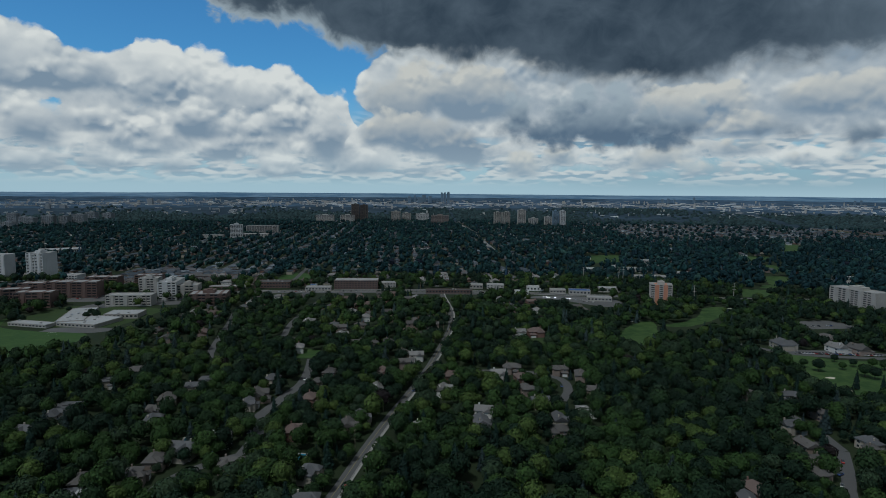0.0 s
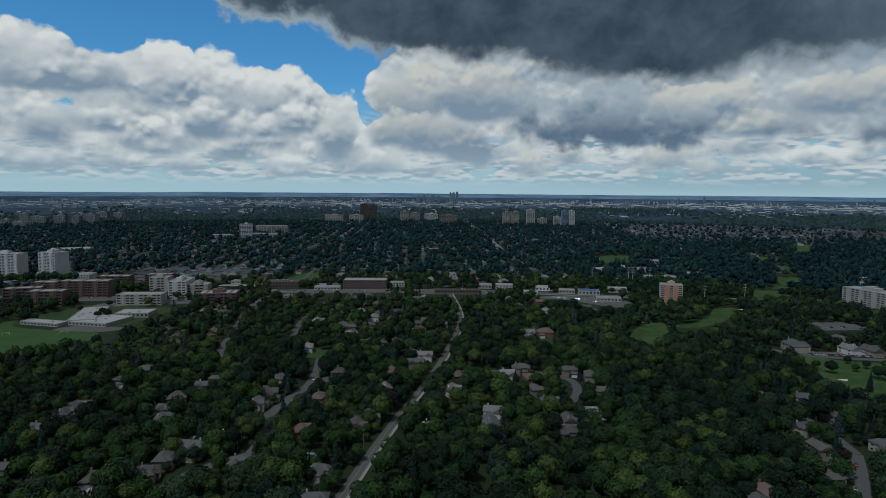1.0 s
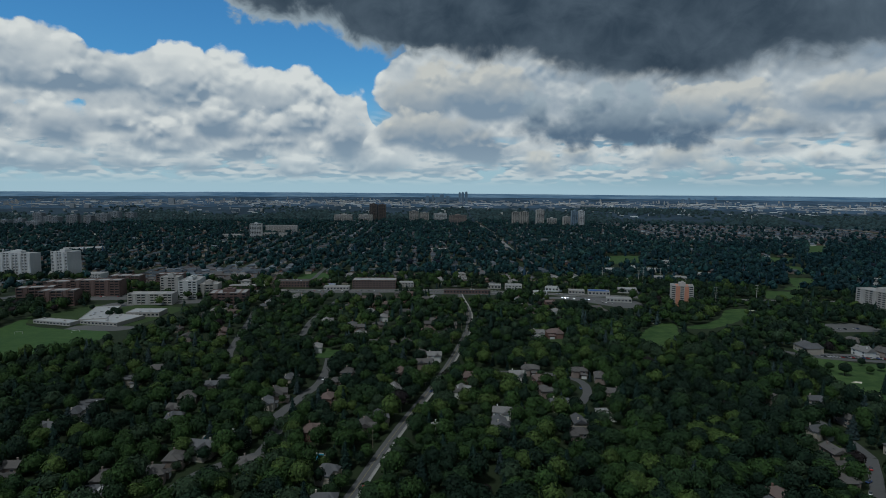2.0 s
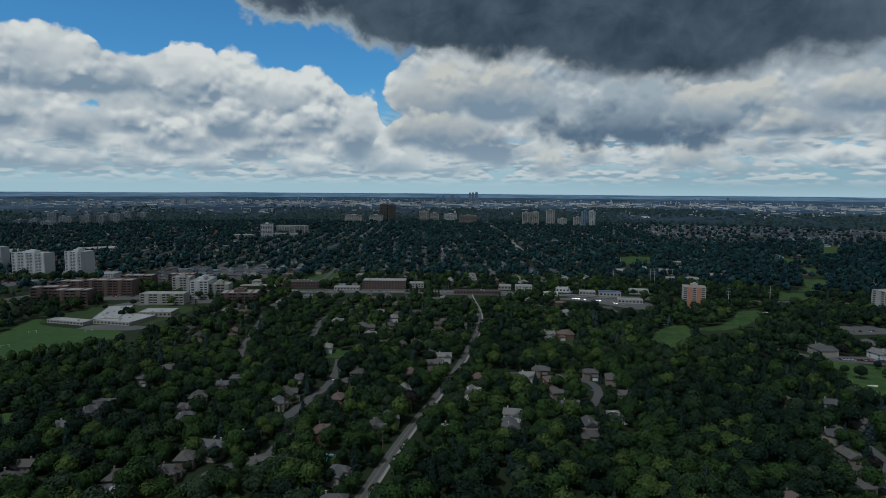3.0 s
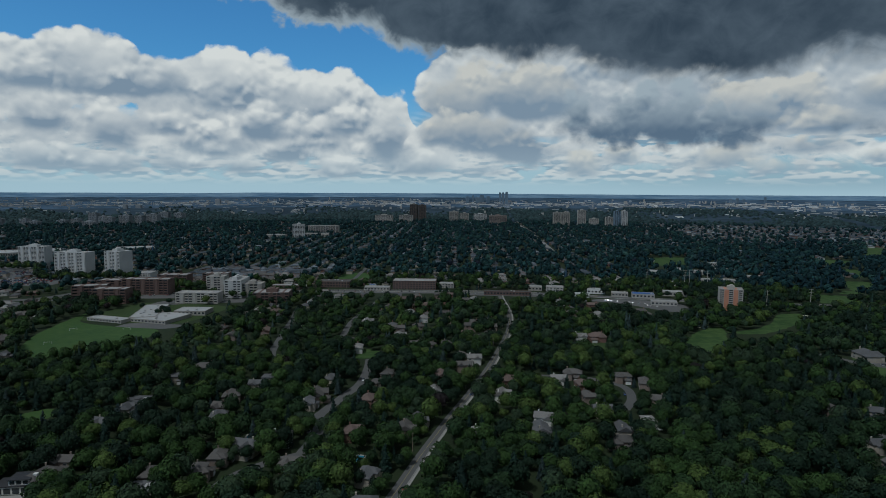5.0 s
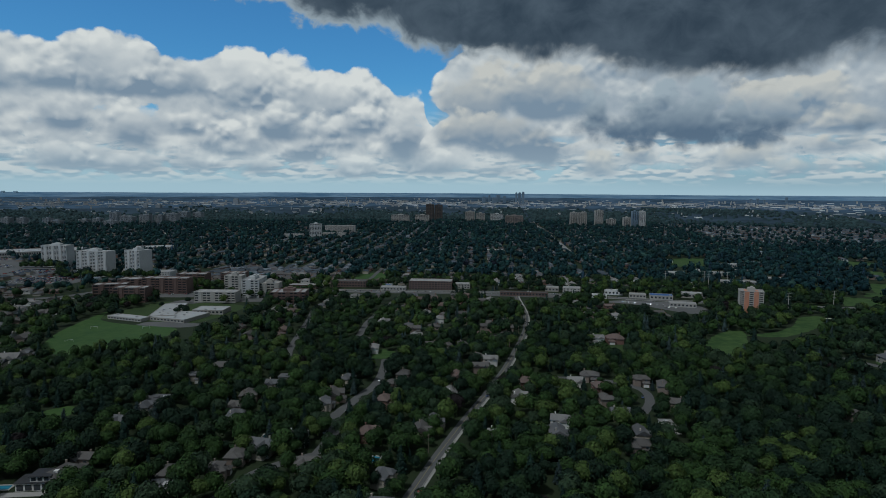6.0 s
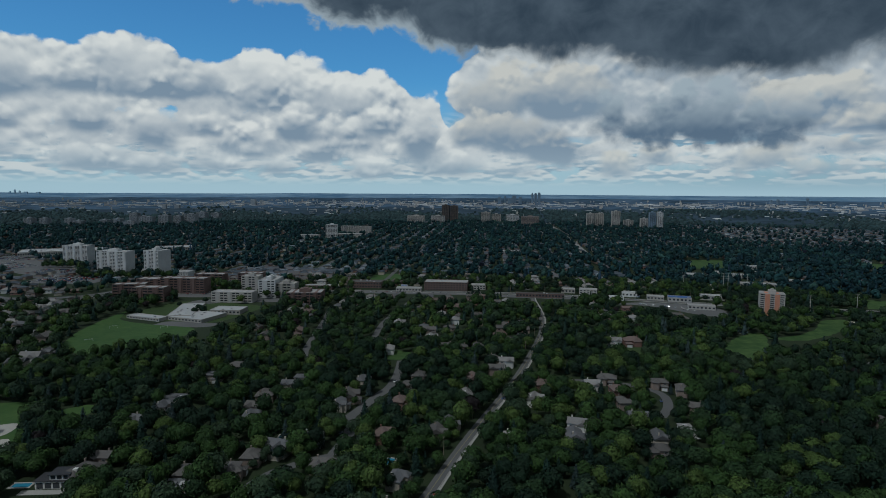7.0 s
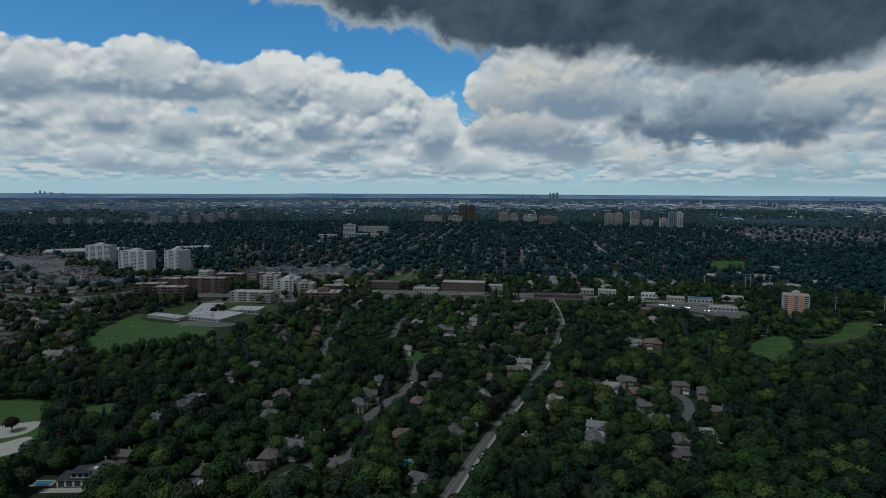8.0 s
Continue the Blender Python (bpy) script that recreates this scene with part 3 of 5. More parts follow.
SCHOOL_FIELD = [(-352, 412), (-378, 470), (-392, 548), (-372, 512), (-332, 498), (-290, 492), (-280, 470), (-287, 448), (-318, 402)]
patch("field", SCHOOL_FIELD, 0.06, FIELD, 1.5, "bright green mown school sports field", "field")
F1 = [(156, 506), (180, 540), (199, 550), (190, 510), (172, 466), (148, 468)]
patch("fairway", F1, 0.06, TURF, 2, "mown green golf fairway", "fairway")
F2 = [(196, 530), (224, 546), (252, 574), (274, 612), (298, 620), (284, 588), (254, 552), (222, 528)]
patch("fairway", F2, 0.06, TURF, 2, "mown green golf fairway", "fairway")
F3 = [(258, 462), (282, 426), (330, 418), (400, 405), (360, 360), (300, 330), (268, 345), (246, 350), (230, 368), (246, 400)]
patch("fairway", F3, 0.06, TURF, 2, "broad mown green golf fairway", "fairway")
for c in ([(352, 684), (384, 688), (402, 730), (374, 736)], [(432, 772), (470, 790), (494, 852), (458, 844)], [(505, 900), (528, 905), (552, 980), (530, 985)], [(545, 1045), (598, 1060), (606, 1116), (556, 1116)], [(405, 748), (424, 745), (436, 768), (420, 772)]):
    patch("fairway", c, 0.06, TURF, 4, "mown golf fairway among woods", "fairway")
F5 = [(672, 1165), (704, 1172), (822, 1362), (784, 1362)]
patch("fairway", F5, 0.06, TURF, 4, "mown golf fairway among woods", "fairway")
F6 = [(250, 1000), (300, 1010), (340, 1120), (280, 1110)]
patch("fairway", F6, 0.06, TURF, 4, "green lawn among woods", "lawn")
PARK = [(-330, 300), (-300, 300), (-276, 304), (-262, 286), (-250, 268), (-238, 250), (-244, 226), (-300, 220)]
patch("park_lawn", PARK, 0.06, FIELD, 1.5, "mown green park lawn with ball diamonds", "lawn")
patch("ball_diamond", [(-284, 258), (-272, 268), (-259, 276), (-253, 262), (-264, 252)], 0.075, INFIELD, 0.6, "pale gravel ball diamond infield", "infield")
patch("ball_diamond", [(-262, 236), (-254, 250), (-247, 258), (-238, 244), (-248, 232)], 0.075, INFIELD, 0.6, "pale gravel ball diamond infield", "infield")
LAWN2 = [(-254, 292), (-243, 306), (-233, 300), (-236, 288)]
patch("park_lawn", LAWN2, 0.06, FIELD, 1.0, "small green lawn among trees", "lawn")
REDLAWN = [(62, 482), (90, 484), (86, 464), (74, 458)]
patch("lawn", REDLAWN, 0.06, LAWN, 1.0, "front lawn of a red-roofed house", "lawn")
VERGE = [(-100, 420), (-86, 424), (-84, 440), (-100, 446)]
patch("lawn", VERGE, 0.06, TURF, 1.0, "small green verge at a street's end", "lawn")
FAR_FIELD = [(-208, 780), (-172, 784), (-176, 850), (-214, 846)]
patch("field", FAR_FIELD, 0.06, FIELD, 2, "green playing field behind the shops", "field")
for i, (x, y, r) in enumerate(((239, 372, 4.2), (255, 381, 4.0), (243, 363, 3.4), (250, 356, 3.6), (181, 548, 3.0), (300, 612, 4.0))):
    patch("bunker", [(x - r, y), (x, y + r * 0.5), (x + r, y + r * 0.2), (x + r * 0.3, y - r * 0.6)], 0.075, SAND, 0.4, "pale sand golf bunker", "bunker")
LOTS = [
    [(-395, 655), (-330, 664), (-335, 640), (-392, 630)], [(-360, 590), (-330, 600), (-320, 622), (-352, 618)],
    [(-205, 706), (-70, 716), (-72, 698), (-205, 690)], [(-30, 690), (60, 690), (60, 706), (-30, 706)],
    [(90, 668), (130, 660), (175, 618), (198, 628), (190, 668), (130, 684)], [(-640, 690), (-560, 700), (-570, 760), (-650, 750)],
    [(-1010, 930), (-900, 960), (-640, 800), (-700, 760)], [(262, 442), (330, 434), (331, 442), (264, 452)], [(-300, 612), (-262, 622), (-268, 640), (-304, 632)],
    [(-455, 690), (-420, 700), (-415, 740), (-450, 735)], [(330, 520), (372, 528), (366, 556), (330, 548)],
]
for c in LOTS:
    patch("parking_lot", c, 0.085, LOT, 0.3, "pale grey asphalt parking lot", "parking lot")

# ---------------------------------------------------------------- buildings


def apartment(x, y, w, d, h, rot, floors, bays, wall, label, name="apartment_building", accent=None, penthouse=True, balconies=True, detail=True, z=0.0):
    """A block: dark glazed core, a spandrel band for each storey, piers, end walls, roof slab with parapet, penthouse."""
    x, y, w, d, h = (UNIT * k for k in (x, y, w, d, h))
    ob = thing(name, pose(x, y, z, 0, 0, rot), label, "apartment building")
    along = max(0.0, 0.5 * (w - d))
    for k in range(-3, 4):
        BLOCKED.append((x + along * k / 3 * math.cos(radians(rot)), y + along * k / 3 * math.sin(radians(rot)), 0.5 * min(w, d) + 5))
    fh = h / floors
    part("core", boxes("core", [(-w / 2 + 0.5, w / 2 - 0.5, -d / 2 + 0.5, d / 2 - 0.5, 0, h)], GLASS), ob, None, "dark windows set back behind the facade")
    out = 0.55 if balconies else 0.25
    band = boxes("spandrel", [(-w / 2 - out, w / 2 + out, -d / 2 - out, d / 2 + out, 0, 0.46 * fh)], wall)
    for i in range(floors):
        part("spandrel", band, ob, Matrix.Translation((0, 0, i * fh + 0.02)))
    pw = 0.9 if bays > 4 else 1.6
    pier = boxes("pier", [(-pw / 2, pw / 2, -d / 2 - out - 0.25, d / 2 + out + 0.25, 0, h)], wall)
    wide = boxes("panel", [(-w / bays * (0.5 if accent else 0.33), w / bays * (0.5 if accent else 0.33), -d / 2 - out - 0.4, d / 2 + out + 0.4, 0, h + 0.4)], accent or wall)
    for i in range(bays + 1):
        part("pier", pier, ob, Matrix.Translation((-w / 2 + w * i / bays, 0, 0)))
    if accent or detail:
        for i in range(1, bays, 2 if accent else 3):
            part("panel", wide, ob, Matrix.Translation((-w / 2 + w * (i + 0.5) / bays, 0, 0)), "brick panel" if accent else "")
    end = boxes("end_wall", [(-w / 2 - out - 0.2, w / 2 + out + 0.2, -d * 0.2, d * 0.2, 0, h + 0.3)], wall)
    part("end_wall", end, ob)
    part("roof", boxes("roof", [(-w / 2 - out, w / 2 + out, -d / 2 - out, d / 2 + out, h, h + 0.35)], FLAT_ROOF), ob)
    o = out + 0.1
    part("parapet", boxes("parapet", [(-w / 2 - o, w / 2 + o, -d / 2 - o, -d / 2 - o + 0.4, h + 0.353, h + 1.2), (-w / 2 - o, w / 2 + o, d / 2 + o - 0.4, d / 2 + o, h + 0.353, h + 1.2), (-w / 2 - o, -w / 2 - o + 0.4, -d / 2, d / 2, h + 0.353, h + 1.2), (w / 2 + o - 0.4, w / 2 + o, -d / 2, d / 2, h + 0.353, h + 1.2)], wall), ob)
    if penthouse:
        part("penthouse", boxes("penthouse", [(-w * 0.16, w * 0.16, -d * 0.25, d * 0.25, h + 0.353, h + 4.5), (-w * 0.05, w * 0.08, -d * 0.15, d * 0.15, h + 4.5, h + 6.0)], wall), ob)
    return ob


def low_block(x, y, w, d, h, rot, wall, roof, label, name="building", category="building", storeys=1):
    """A flat-roofed low building: walls, window strips, parapet, roof, roof units."""
    x, y, w, d = (UNIT * k for k in (x, y, w, d))
    ob = thing(name, pose(x, y, 0, 0, 0, rot), label, category)
    BLOCKED.append((x, y, 0.5 * math.hypot(w, d)))
    away = math.hypot(x, y)
    if category in ("shops", "shop", "office", "gas station") and away < 1100:
        for reach in (0.5 * d + 8, 0.5 * d + 20, 0.5 * d + 32):
            BLOCKED.append((x - reach * x / away, y - reach * y / away, 0.42 * w))
    part("wall", boxes("wall", [(-w / 2, w / 2, -d / 2, d / 2, 0, h)], wall), ob)
    part("roof", boxes("roof", [(-w / 2 + 0.3, w / 2 - 0.3, -d / 2 + 0.3, d / 2 - 0.3, h + 0.004, h + 0.15)], roof), ob)
    part("parapet", boxes("parapet", [(-w / 2 - 0.1, w / 2 + 0.1, -d / 2 - 0.1, -d / 2 + 0.2, h - 0.3, h + 0.6), (-w / 2 - 0.1, w / 2 + 0.1, d / 2 - 0.2, d / 2 + 0.1, h - 0.3, h + 0.6), (-w / 2 - 0.1, -w / 2 + 0.2, -d / 2, d / 2, h - 0.3, h + 0.6), (w / 2 - 0.2, w / 2 + 0.1, -d / 2, d / 2, h - 0.3, h + 0.6)], wall), ob)
    fh = h / storeys
    nb = max(2, int(w / 4.5))
    win = boxes("window", [(-1.3, 1.3, -d / 2 - 0.05, d / 2 + 0.05, 0, 0.42 * fh)], GLASS)
    for s in range(storeys):
        for i in range(nb):
            part("window", win, ob, Matrix.Translation((-w / 2 + w * (i + 0.5) / nb, 0, s * fh + 0.36 * fh)))
    unit = bevelled("roof_unit", (2.4, 1.8, 1.3), METAL_ROOF, 0.1)
    for i in range(max(1, int(w * d / 350))):
        part("roof_unit", unit, ob, Matrix.Translation((rng.uniform(-0.4, 0.4) * w, rng.uniform(-0.35, 0.35) * d, h + 0.8)))
    return ob


# the three white towers
apartment(-693, 858, 41, 16, 32, 0, 17, 10, WHITE_CON, "tall white concrete apartment tower with balcony bands")
apartment(-570, 776, 49, 16, 33.5, -8, 17, 11, WHITE_CON, "tall white concrete apartment tower with balcony bands")
apartment(-515, 788, 26, 21, 34.5, -14, 18, 6, WHITE_CON, "tall white concrete apartment tower with a stepped penthouse")
low_block(-556, 808, 26, 12, 5, 8, GREY_CON, FLAT_ROOF, "low grey podium between white towers", "podium")
# orange brick block and grey slab
apartment(236, 631, 21, 15, 22, -15, 11, 5, GREY_CON, "pale apartment block with orange brick panels", "apartment_building", ORANGE_BRICK)
apartment(428, 605, 50, 17, 21.5, -74, 10, 11, GREY_CON, "long grey concrete apartment slab with balconies", balconies=True)
# mid-rise cluster by the school
apartment(-313, 616, 44, 15, 10.5, 4, 4, 10, GREY_CON, "pale grey four-storey block with dark balconies", penthouse=False)
apartment(-328, 690, 20, 15, 17, 6, 6, 5, GREY_CON, "pale grey six-storey apartment block")
apartment(-290, 658, 18, 34, 19, 8, 7, 4, WHITE_CON, "pale seven-storey slab with blank end walls")
apartment(-270, 655, 22, 16, 15, 8, 5, 5, TAN_CON, "tan five-storey apartment block")
apartment(-235, 622, 36, 24, 12, 10, 4, 9, RED_BRICK, "round-cornered brick office building", "office_building")
for x, y, w, d, h, r, n in ((-446, 632, 34, 15, 13, 20, 4), (-402, 604, 34, 16, 15, 6, 5), (-396, 660, 52, 16, 17, 4, 6), (-440, 668, 36, 16, 14, 4, 5), (-396, 718, 36, 16, 14, 4, 5), (-350, 735, 30, 15, 14, 6, 5)):
    apartment(x, y, w, d, h, r, n, max(4, int(w / 5)), RED_BRICK, "red brick mid-rise apartment block with dark balconies", penthouse=False)
low_block(-473, 778, 28, 22, 10, 4, WHITE_CON, FLAT_ROOF, "white three-storey office block", "office_building", "office", 3)
# school
low_block(-350, 519, 40, 11, 3.4, -14, GREY_CON, METAL_ROOF, "low school wing with a pale flat roof", "school_wing", "school")
low_block(-330, 552, 22, 62, 4.2, 18, TAN_CON, METAL_ROOF, "long school wing with a pale flat roof", "school_wing", "school")
low_block(-306, 530, 38, 34, 3.8, -12, TAN_CON, METAL_ROOF, "school hall block with a pale flat roof", "school_hall", "school")
low_block(-290, 559, 30, 20, 5.2, 4, TAN_CON, METAL_ROOF, "school gymnasium with a pale flat roof", "school_gymnasium", "school")
patch("school_yard", [(-330, 497), (-284, 494), (-276, 510), (-322, 512)], 0.09, LOT, 0.4, "pale paved school yard", "yard")
patch("lawn", [(-382, 540), (-376, 518), (-330, 514), (-284, 512), (-270, 560), (-276, 596), (-330, 606), (-372, 600)], 0.05, LAWN, 0.8, "lawns and paving round the school", "lawn")
CLEAR.append([(UNIT * a, UNIT * b) for a, b in ((-340, 490), (-274, 490), (-270, 600), (-372, 610), (-380, 505))])
# shops and blocks along the arterial road
low_block(-200, 737, 42, 20, 9, 4, RED_BRICK, ROOF["brown"], "red brick two-storey commercial complex", "shop_building", "shops", 2)
low_block(-98, 734, 52, 22, 13, 2, RED_BRICK, FLAT_ROOF, "brick four-storey building with a stepped flat roof", "office_building", "office", 4)
low_block(-141, 716, 30, 12, 5, 3, GREY_CON, FLAT_ROOF, "low grey shop row with a flat roof", "shop_building", "shops")
low_block(-152, 733, 11, 9, 4.5, 3, TRIM, BLUE_ROOF, "gas station canopy with a blue roof", "gas_station", "gas station")
low_block(14, 698, 54, 9, 5.5, 0, RED_BRICK, ROOF["brown"], "long low brick shop row", "shop_building", "shops")
low_block(70, 722, 20, 14, 9, -6, GREY_CON, FLAT_ROOF, "grey three-storey office block", "office_building", "office", 3)
low_block(98, 694, 16, 10, 5, -6, TRIM, METAL_ROOF, "small shop with a white roof", "shop_building", "shops")
low_block(166, 698, 24, 14, 6, -8, GREY_CON, BLUE_ROOF, "car dealership with a blue roof", "dealership", "shop")
low_block(178, 656, 26, 12, 5, -10, GREY_CON, FLAT_ROOF, "low grey shop with a flat roof", "shop_building", "shops")
low_block(142, 706, 18, 12, 5, -8, TAN_CON, FLAT_ROOF, "low tan shop with a flat roof", "shop_building", "shops")
low_block(230, 900, 30, 14, 6, 0, TRIM, METAL_ROOF, "white low school building among trees", "school_building", "school")
low_block(290, 820, 44, 16, 6, -6, TAN_CON, FLAT_ROOF, "low tan school among trees", "school_building", "school")
low_block(350, 1010, 40, 18, 6, 5, GREY_CON, METAL_ROOF, "low pale building among trees", "building")
low_block(250, 1060, 36, 14, 5, 5, TRIM, METAL_ROOF, "low pale building among trees", "building")
low_block(-30, 1180, 50, 16, 6, -4, TAN_CON, METAL_ROOF, "low pale school among houses", "school_building", "school")
# far apartment groups
for x, y, w, d, h, mat in ((-312, 2293, 27, 22, 64, DARK_BRICK), (-280, 2297, 27, 22, 62, DARK_BRICK)):
    apartment(x, y, w, d, h, 0, 22, 4, mat, "dark brown apartment tower", detail=False, balconies=False)
for x, y, w, d, h, mat in ((-402, 2163, 62, 18, 28, GREY_CON), (-324, 2173, 48, 18, 28, GREY_CON), (-155, 2232, 32, 20, 40, TAN_CON), (-117, 2237, 32, 20, 34, TAN_CON), (-59, 2284, 48, 18, 30, WHITE_CON), (6, 2103, 60, 20, 32, PINK_BRICK), (202, 2058, 23, 20, 46, TAN_CON), (231, 2061, 26, 20, 46, TAN_CON), (285, 2067, 25, 20, 54, GREY_CON), (326, 2072, 29, 18, 25, GREY_CON), (371, 2044, 22, 18, 32, GREY_CON), (392, 2020, 18, 20, 53, TOWER_GLASS), (414, 2014, 16, 20, 53, WHITE_CON)):
    apartment(x, y, w, d, h, 0, int(h / 2.9), max(3, int(w / 6)), mat, "distant concrete apartment block", detail=False, balconies=False)
apartment(-481, 1450, 27, 20, 34, 12, 11, 7, WHITE_CON, "white eleven-storey apartment block", detail=False)
low_block(-530, 1425, 46, 22, 14, 6, GREY_CON, FLAT_ROOF, "pale long low block beside the white apartments", "building", storeys=4)
low_block(-450, 1500, 60, 24, 12, 6, GREY_CON, FLAT_ROOF, "pale grey low block", "building", storeys=3)
apartment(-462, 1600, 80, 18, 22, 4, 8, 12, GREY_CON, "long grey apartment slab", detail=False, penthouse=False)
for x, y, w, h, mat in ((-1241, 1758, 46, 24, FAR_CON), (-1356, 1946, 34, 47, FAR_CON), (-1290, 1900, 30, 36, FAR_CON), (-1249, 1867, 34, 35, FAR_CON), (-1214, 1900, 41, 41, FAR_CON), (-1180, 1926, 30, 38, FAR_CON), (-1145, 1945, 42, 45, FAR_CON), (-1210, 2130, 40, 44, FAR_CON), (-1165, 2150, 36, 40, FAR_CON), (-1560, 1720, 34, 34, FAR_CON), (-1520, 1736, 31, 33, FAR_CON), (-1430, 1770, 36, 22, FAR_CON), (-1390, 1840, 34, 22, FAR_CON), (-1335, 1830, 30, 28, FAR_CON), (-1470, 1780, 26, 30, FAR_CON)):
    apartment(x, y, w, 18, 0.76 * h, -12, int(h / 2.9), max(3, int(w / 6)), mat, "distant haze-tinted apartment block in a cluster", detail=False, balconies=False)
low_block(-850, 1010, 130, 60, 10, 36, GREY_CON, METAL_ROOF, "large shopping mall with a pale roof", "mall", "mall")
low_block(-960, 880, 90, 50, 8, 36, GREY_CON, METAL_ROOF, "large shop with a pale roof", "mall", "mall")
low_block(-700, 1120, 70, 40, 8, 30, TAN_CON, METAL_ROOF, "low pale commercial block", "building")


def far_tower(x, y, w, d, h, z, mat, label):
    ob = thing("tower", pose(x, y, z, 0, 0, 8), label, "tower")
    part("body", boxes("body", [(-w / 2, w / 2, -d / 2, d / 2, 0, h)], mat), ob)
    part("crown", boxes("crown", [(-w * 0.35, w * 0.35, -d * 0.35, d * 0.35, h, h * 1.06)], mat), ob)
    n = int(h / 8)
    slab = boxes("band", [(-w / 2 - 0.4, w / 2 + 0.4, -d / 2 - 0.4, d / 2 + 0.4, 0, 1.6)], mat)
    for i in range(n):
        part("band", slab, ob, Matrix.Translation((0, 0, 8 * i + 4)))


def ground_at(px_az, r):
    return r * math.sin(radians(px_az)), r * math.cos(radians(px_az)), terrain(r)


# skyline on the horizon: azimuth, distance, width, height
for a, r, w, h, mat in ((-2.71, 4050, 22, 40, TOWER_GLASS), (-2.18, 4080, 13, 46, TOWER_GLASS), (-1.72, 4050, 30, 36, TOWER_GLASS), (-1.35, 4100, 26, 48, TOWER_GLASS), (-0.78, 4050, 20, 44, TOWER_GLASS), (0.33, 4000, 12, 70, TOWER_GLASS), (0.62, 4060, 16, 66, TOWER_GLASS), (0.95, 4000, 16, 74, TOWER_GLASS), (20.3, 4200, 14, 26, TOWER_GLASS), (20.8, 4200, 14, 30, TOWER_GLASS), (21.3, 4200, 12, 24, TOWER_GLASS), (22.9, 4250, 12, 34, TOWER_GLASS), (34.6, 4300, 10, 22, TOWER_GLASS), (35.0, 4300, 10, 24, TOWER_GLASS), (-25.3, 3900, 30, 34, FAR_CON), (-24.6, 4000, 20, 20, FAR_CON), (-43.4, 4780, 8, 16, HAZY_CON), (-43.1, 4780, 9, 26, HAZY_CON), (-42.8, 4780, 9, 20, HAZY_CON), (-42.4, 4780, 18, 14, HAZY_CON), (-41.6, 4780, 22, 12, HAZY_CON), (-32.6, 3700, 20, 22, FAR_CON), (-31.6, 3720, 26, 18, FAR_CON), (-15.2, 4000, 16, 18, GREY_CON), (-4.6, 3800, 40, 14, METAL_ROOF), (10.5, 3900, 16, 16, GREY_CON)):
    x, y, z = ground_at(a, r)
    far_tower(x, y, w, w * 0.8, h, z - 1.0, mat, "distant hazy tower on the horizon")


def far_roofs():
    """Pale flat roofs, bare lots and lines of trees over the far plain, in one mesh."""
    vs, fs, ix = [], [], []
    for i in range(1700):
        r = 3300 + 1000 * rng.random() if i % 3 == 0 else rng.normal(3980, 110)
        a = radians(rng.uniform(-52, 42))
        if r < 3100 and -0.1 < a < 0.5 and rng.random() < 0.5:
            continue
        w, d = rng.uniform(8, 38), rng.uniform(8, 22)
        pale = rng.random()
        # pale roofs massed and widened here stand in for a sunlit strip
        if 3850 < r < 4150 and pale < 0.6:
            w *= 1.8
        h = rng.uniform(1.6, 3.2) if pale < 0.75 else rng.uniform(6, 18)
        if pale > 0.75:
            w, d = w * 0.35, d * 0.5
        z = terrain(r)
        c, s = math.cos(-a), math.sin(-a)
        v, f = box(-w / 2, w / 2, -d / 2, d / 2, -1.5, h)
        k = len(vs)
        vs += [(r * math.sin(a) + c * p - s * q, r * math.cos(a) + s * p + c * q, z + u) for p, q, u in v]
        fs += [tuple(j + k for j in g) for g in f]
        ix += [int(rng.integers(0, 3)) if pale < 0.75 else 3] * 6
    tagged(new("far_buildings", mesh_of("far_buildings", vs, fs, [TRIM, METAL_ROOF, FLAT_ROOF, GREY_CON], ix)), "scattered pale industrial roofs over the far plain", "far buildings", kind="stuff")


far_roofs()

# ---------------------------------------------------------------- houses


def prism(w, d, z0, z1, over, hip):
    """A pitched roof over a w by d plan, with eaves and a thickness; hip: how far the ridge stops short."""
    x, y, k = w / 2 + over, d / 2 + over, w / 2 + over - hip
    t = 0.25
    v = [(-x, -y, z0), (x, -y, z0), (x, y, z0), (-x, y, z0), (-x, -y, z0 + t), (x, -y, z0 + t), (x, y, z0 + t), (-x, y, z0 + t), (-k, 0, z1), (k, 0, z1)]
    f = [(3, 2, 1, 0), (0, 1, 5, 4), (1, 2, 6, 5), (2, 3, 7, 6), (3, 0, 4, 7), (4, 5, 9, 8), (6, 7, 8, 9), (5, 6, 9), (7, 4, 8)]
    return v, f


def moved(vf, x, y, turn):
    v, f = vf
    return [((p[0] if not turn else -p[1]) + x, (p[1] if not turn else p[0]) + y, p[2]) for p in v], f


def joined(name, parts, mat):
    vs, fs = [], []
    for v, f in parts:
        k = len(vs)
        vs += v
        fs += [tuple(i + k for i in q) for q in f]
    return mesh_of(name, vs, fs, mat)


LABELS = {
    ("grey", "gable"): "detached house with a grey gabled shingle roof", ("grey", "hip"): "detached house with a grey hipped shingle roof", ("grey", "flat"): "modern house with a stepped flat grey roof",
    ("brown", "gable"): "brick house with a brown gabled roof", ("brown", "hip"): "large brick house with a brown hipped roof", ("brown", "flat"): "modern brown flat-roofed house",
    ("red", "gable"): "brick house with a red-brown gabled roof", ("red", "hip"): "brick house with a red-brown hipped roof", ("red", "flat"): "red flat-roofed house",
    ("pale", "gable"): "white-sided house with a pale gabled roof", ("pale", "hip"): "white-sided house with a pale hipped roof", ("pale", "flat"): "white house with a pale flat roof",
}


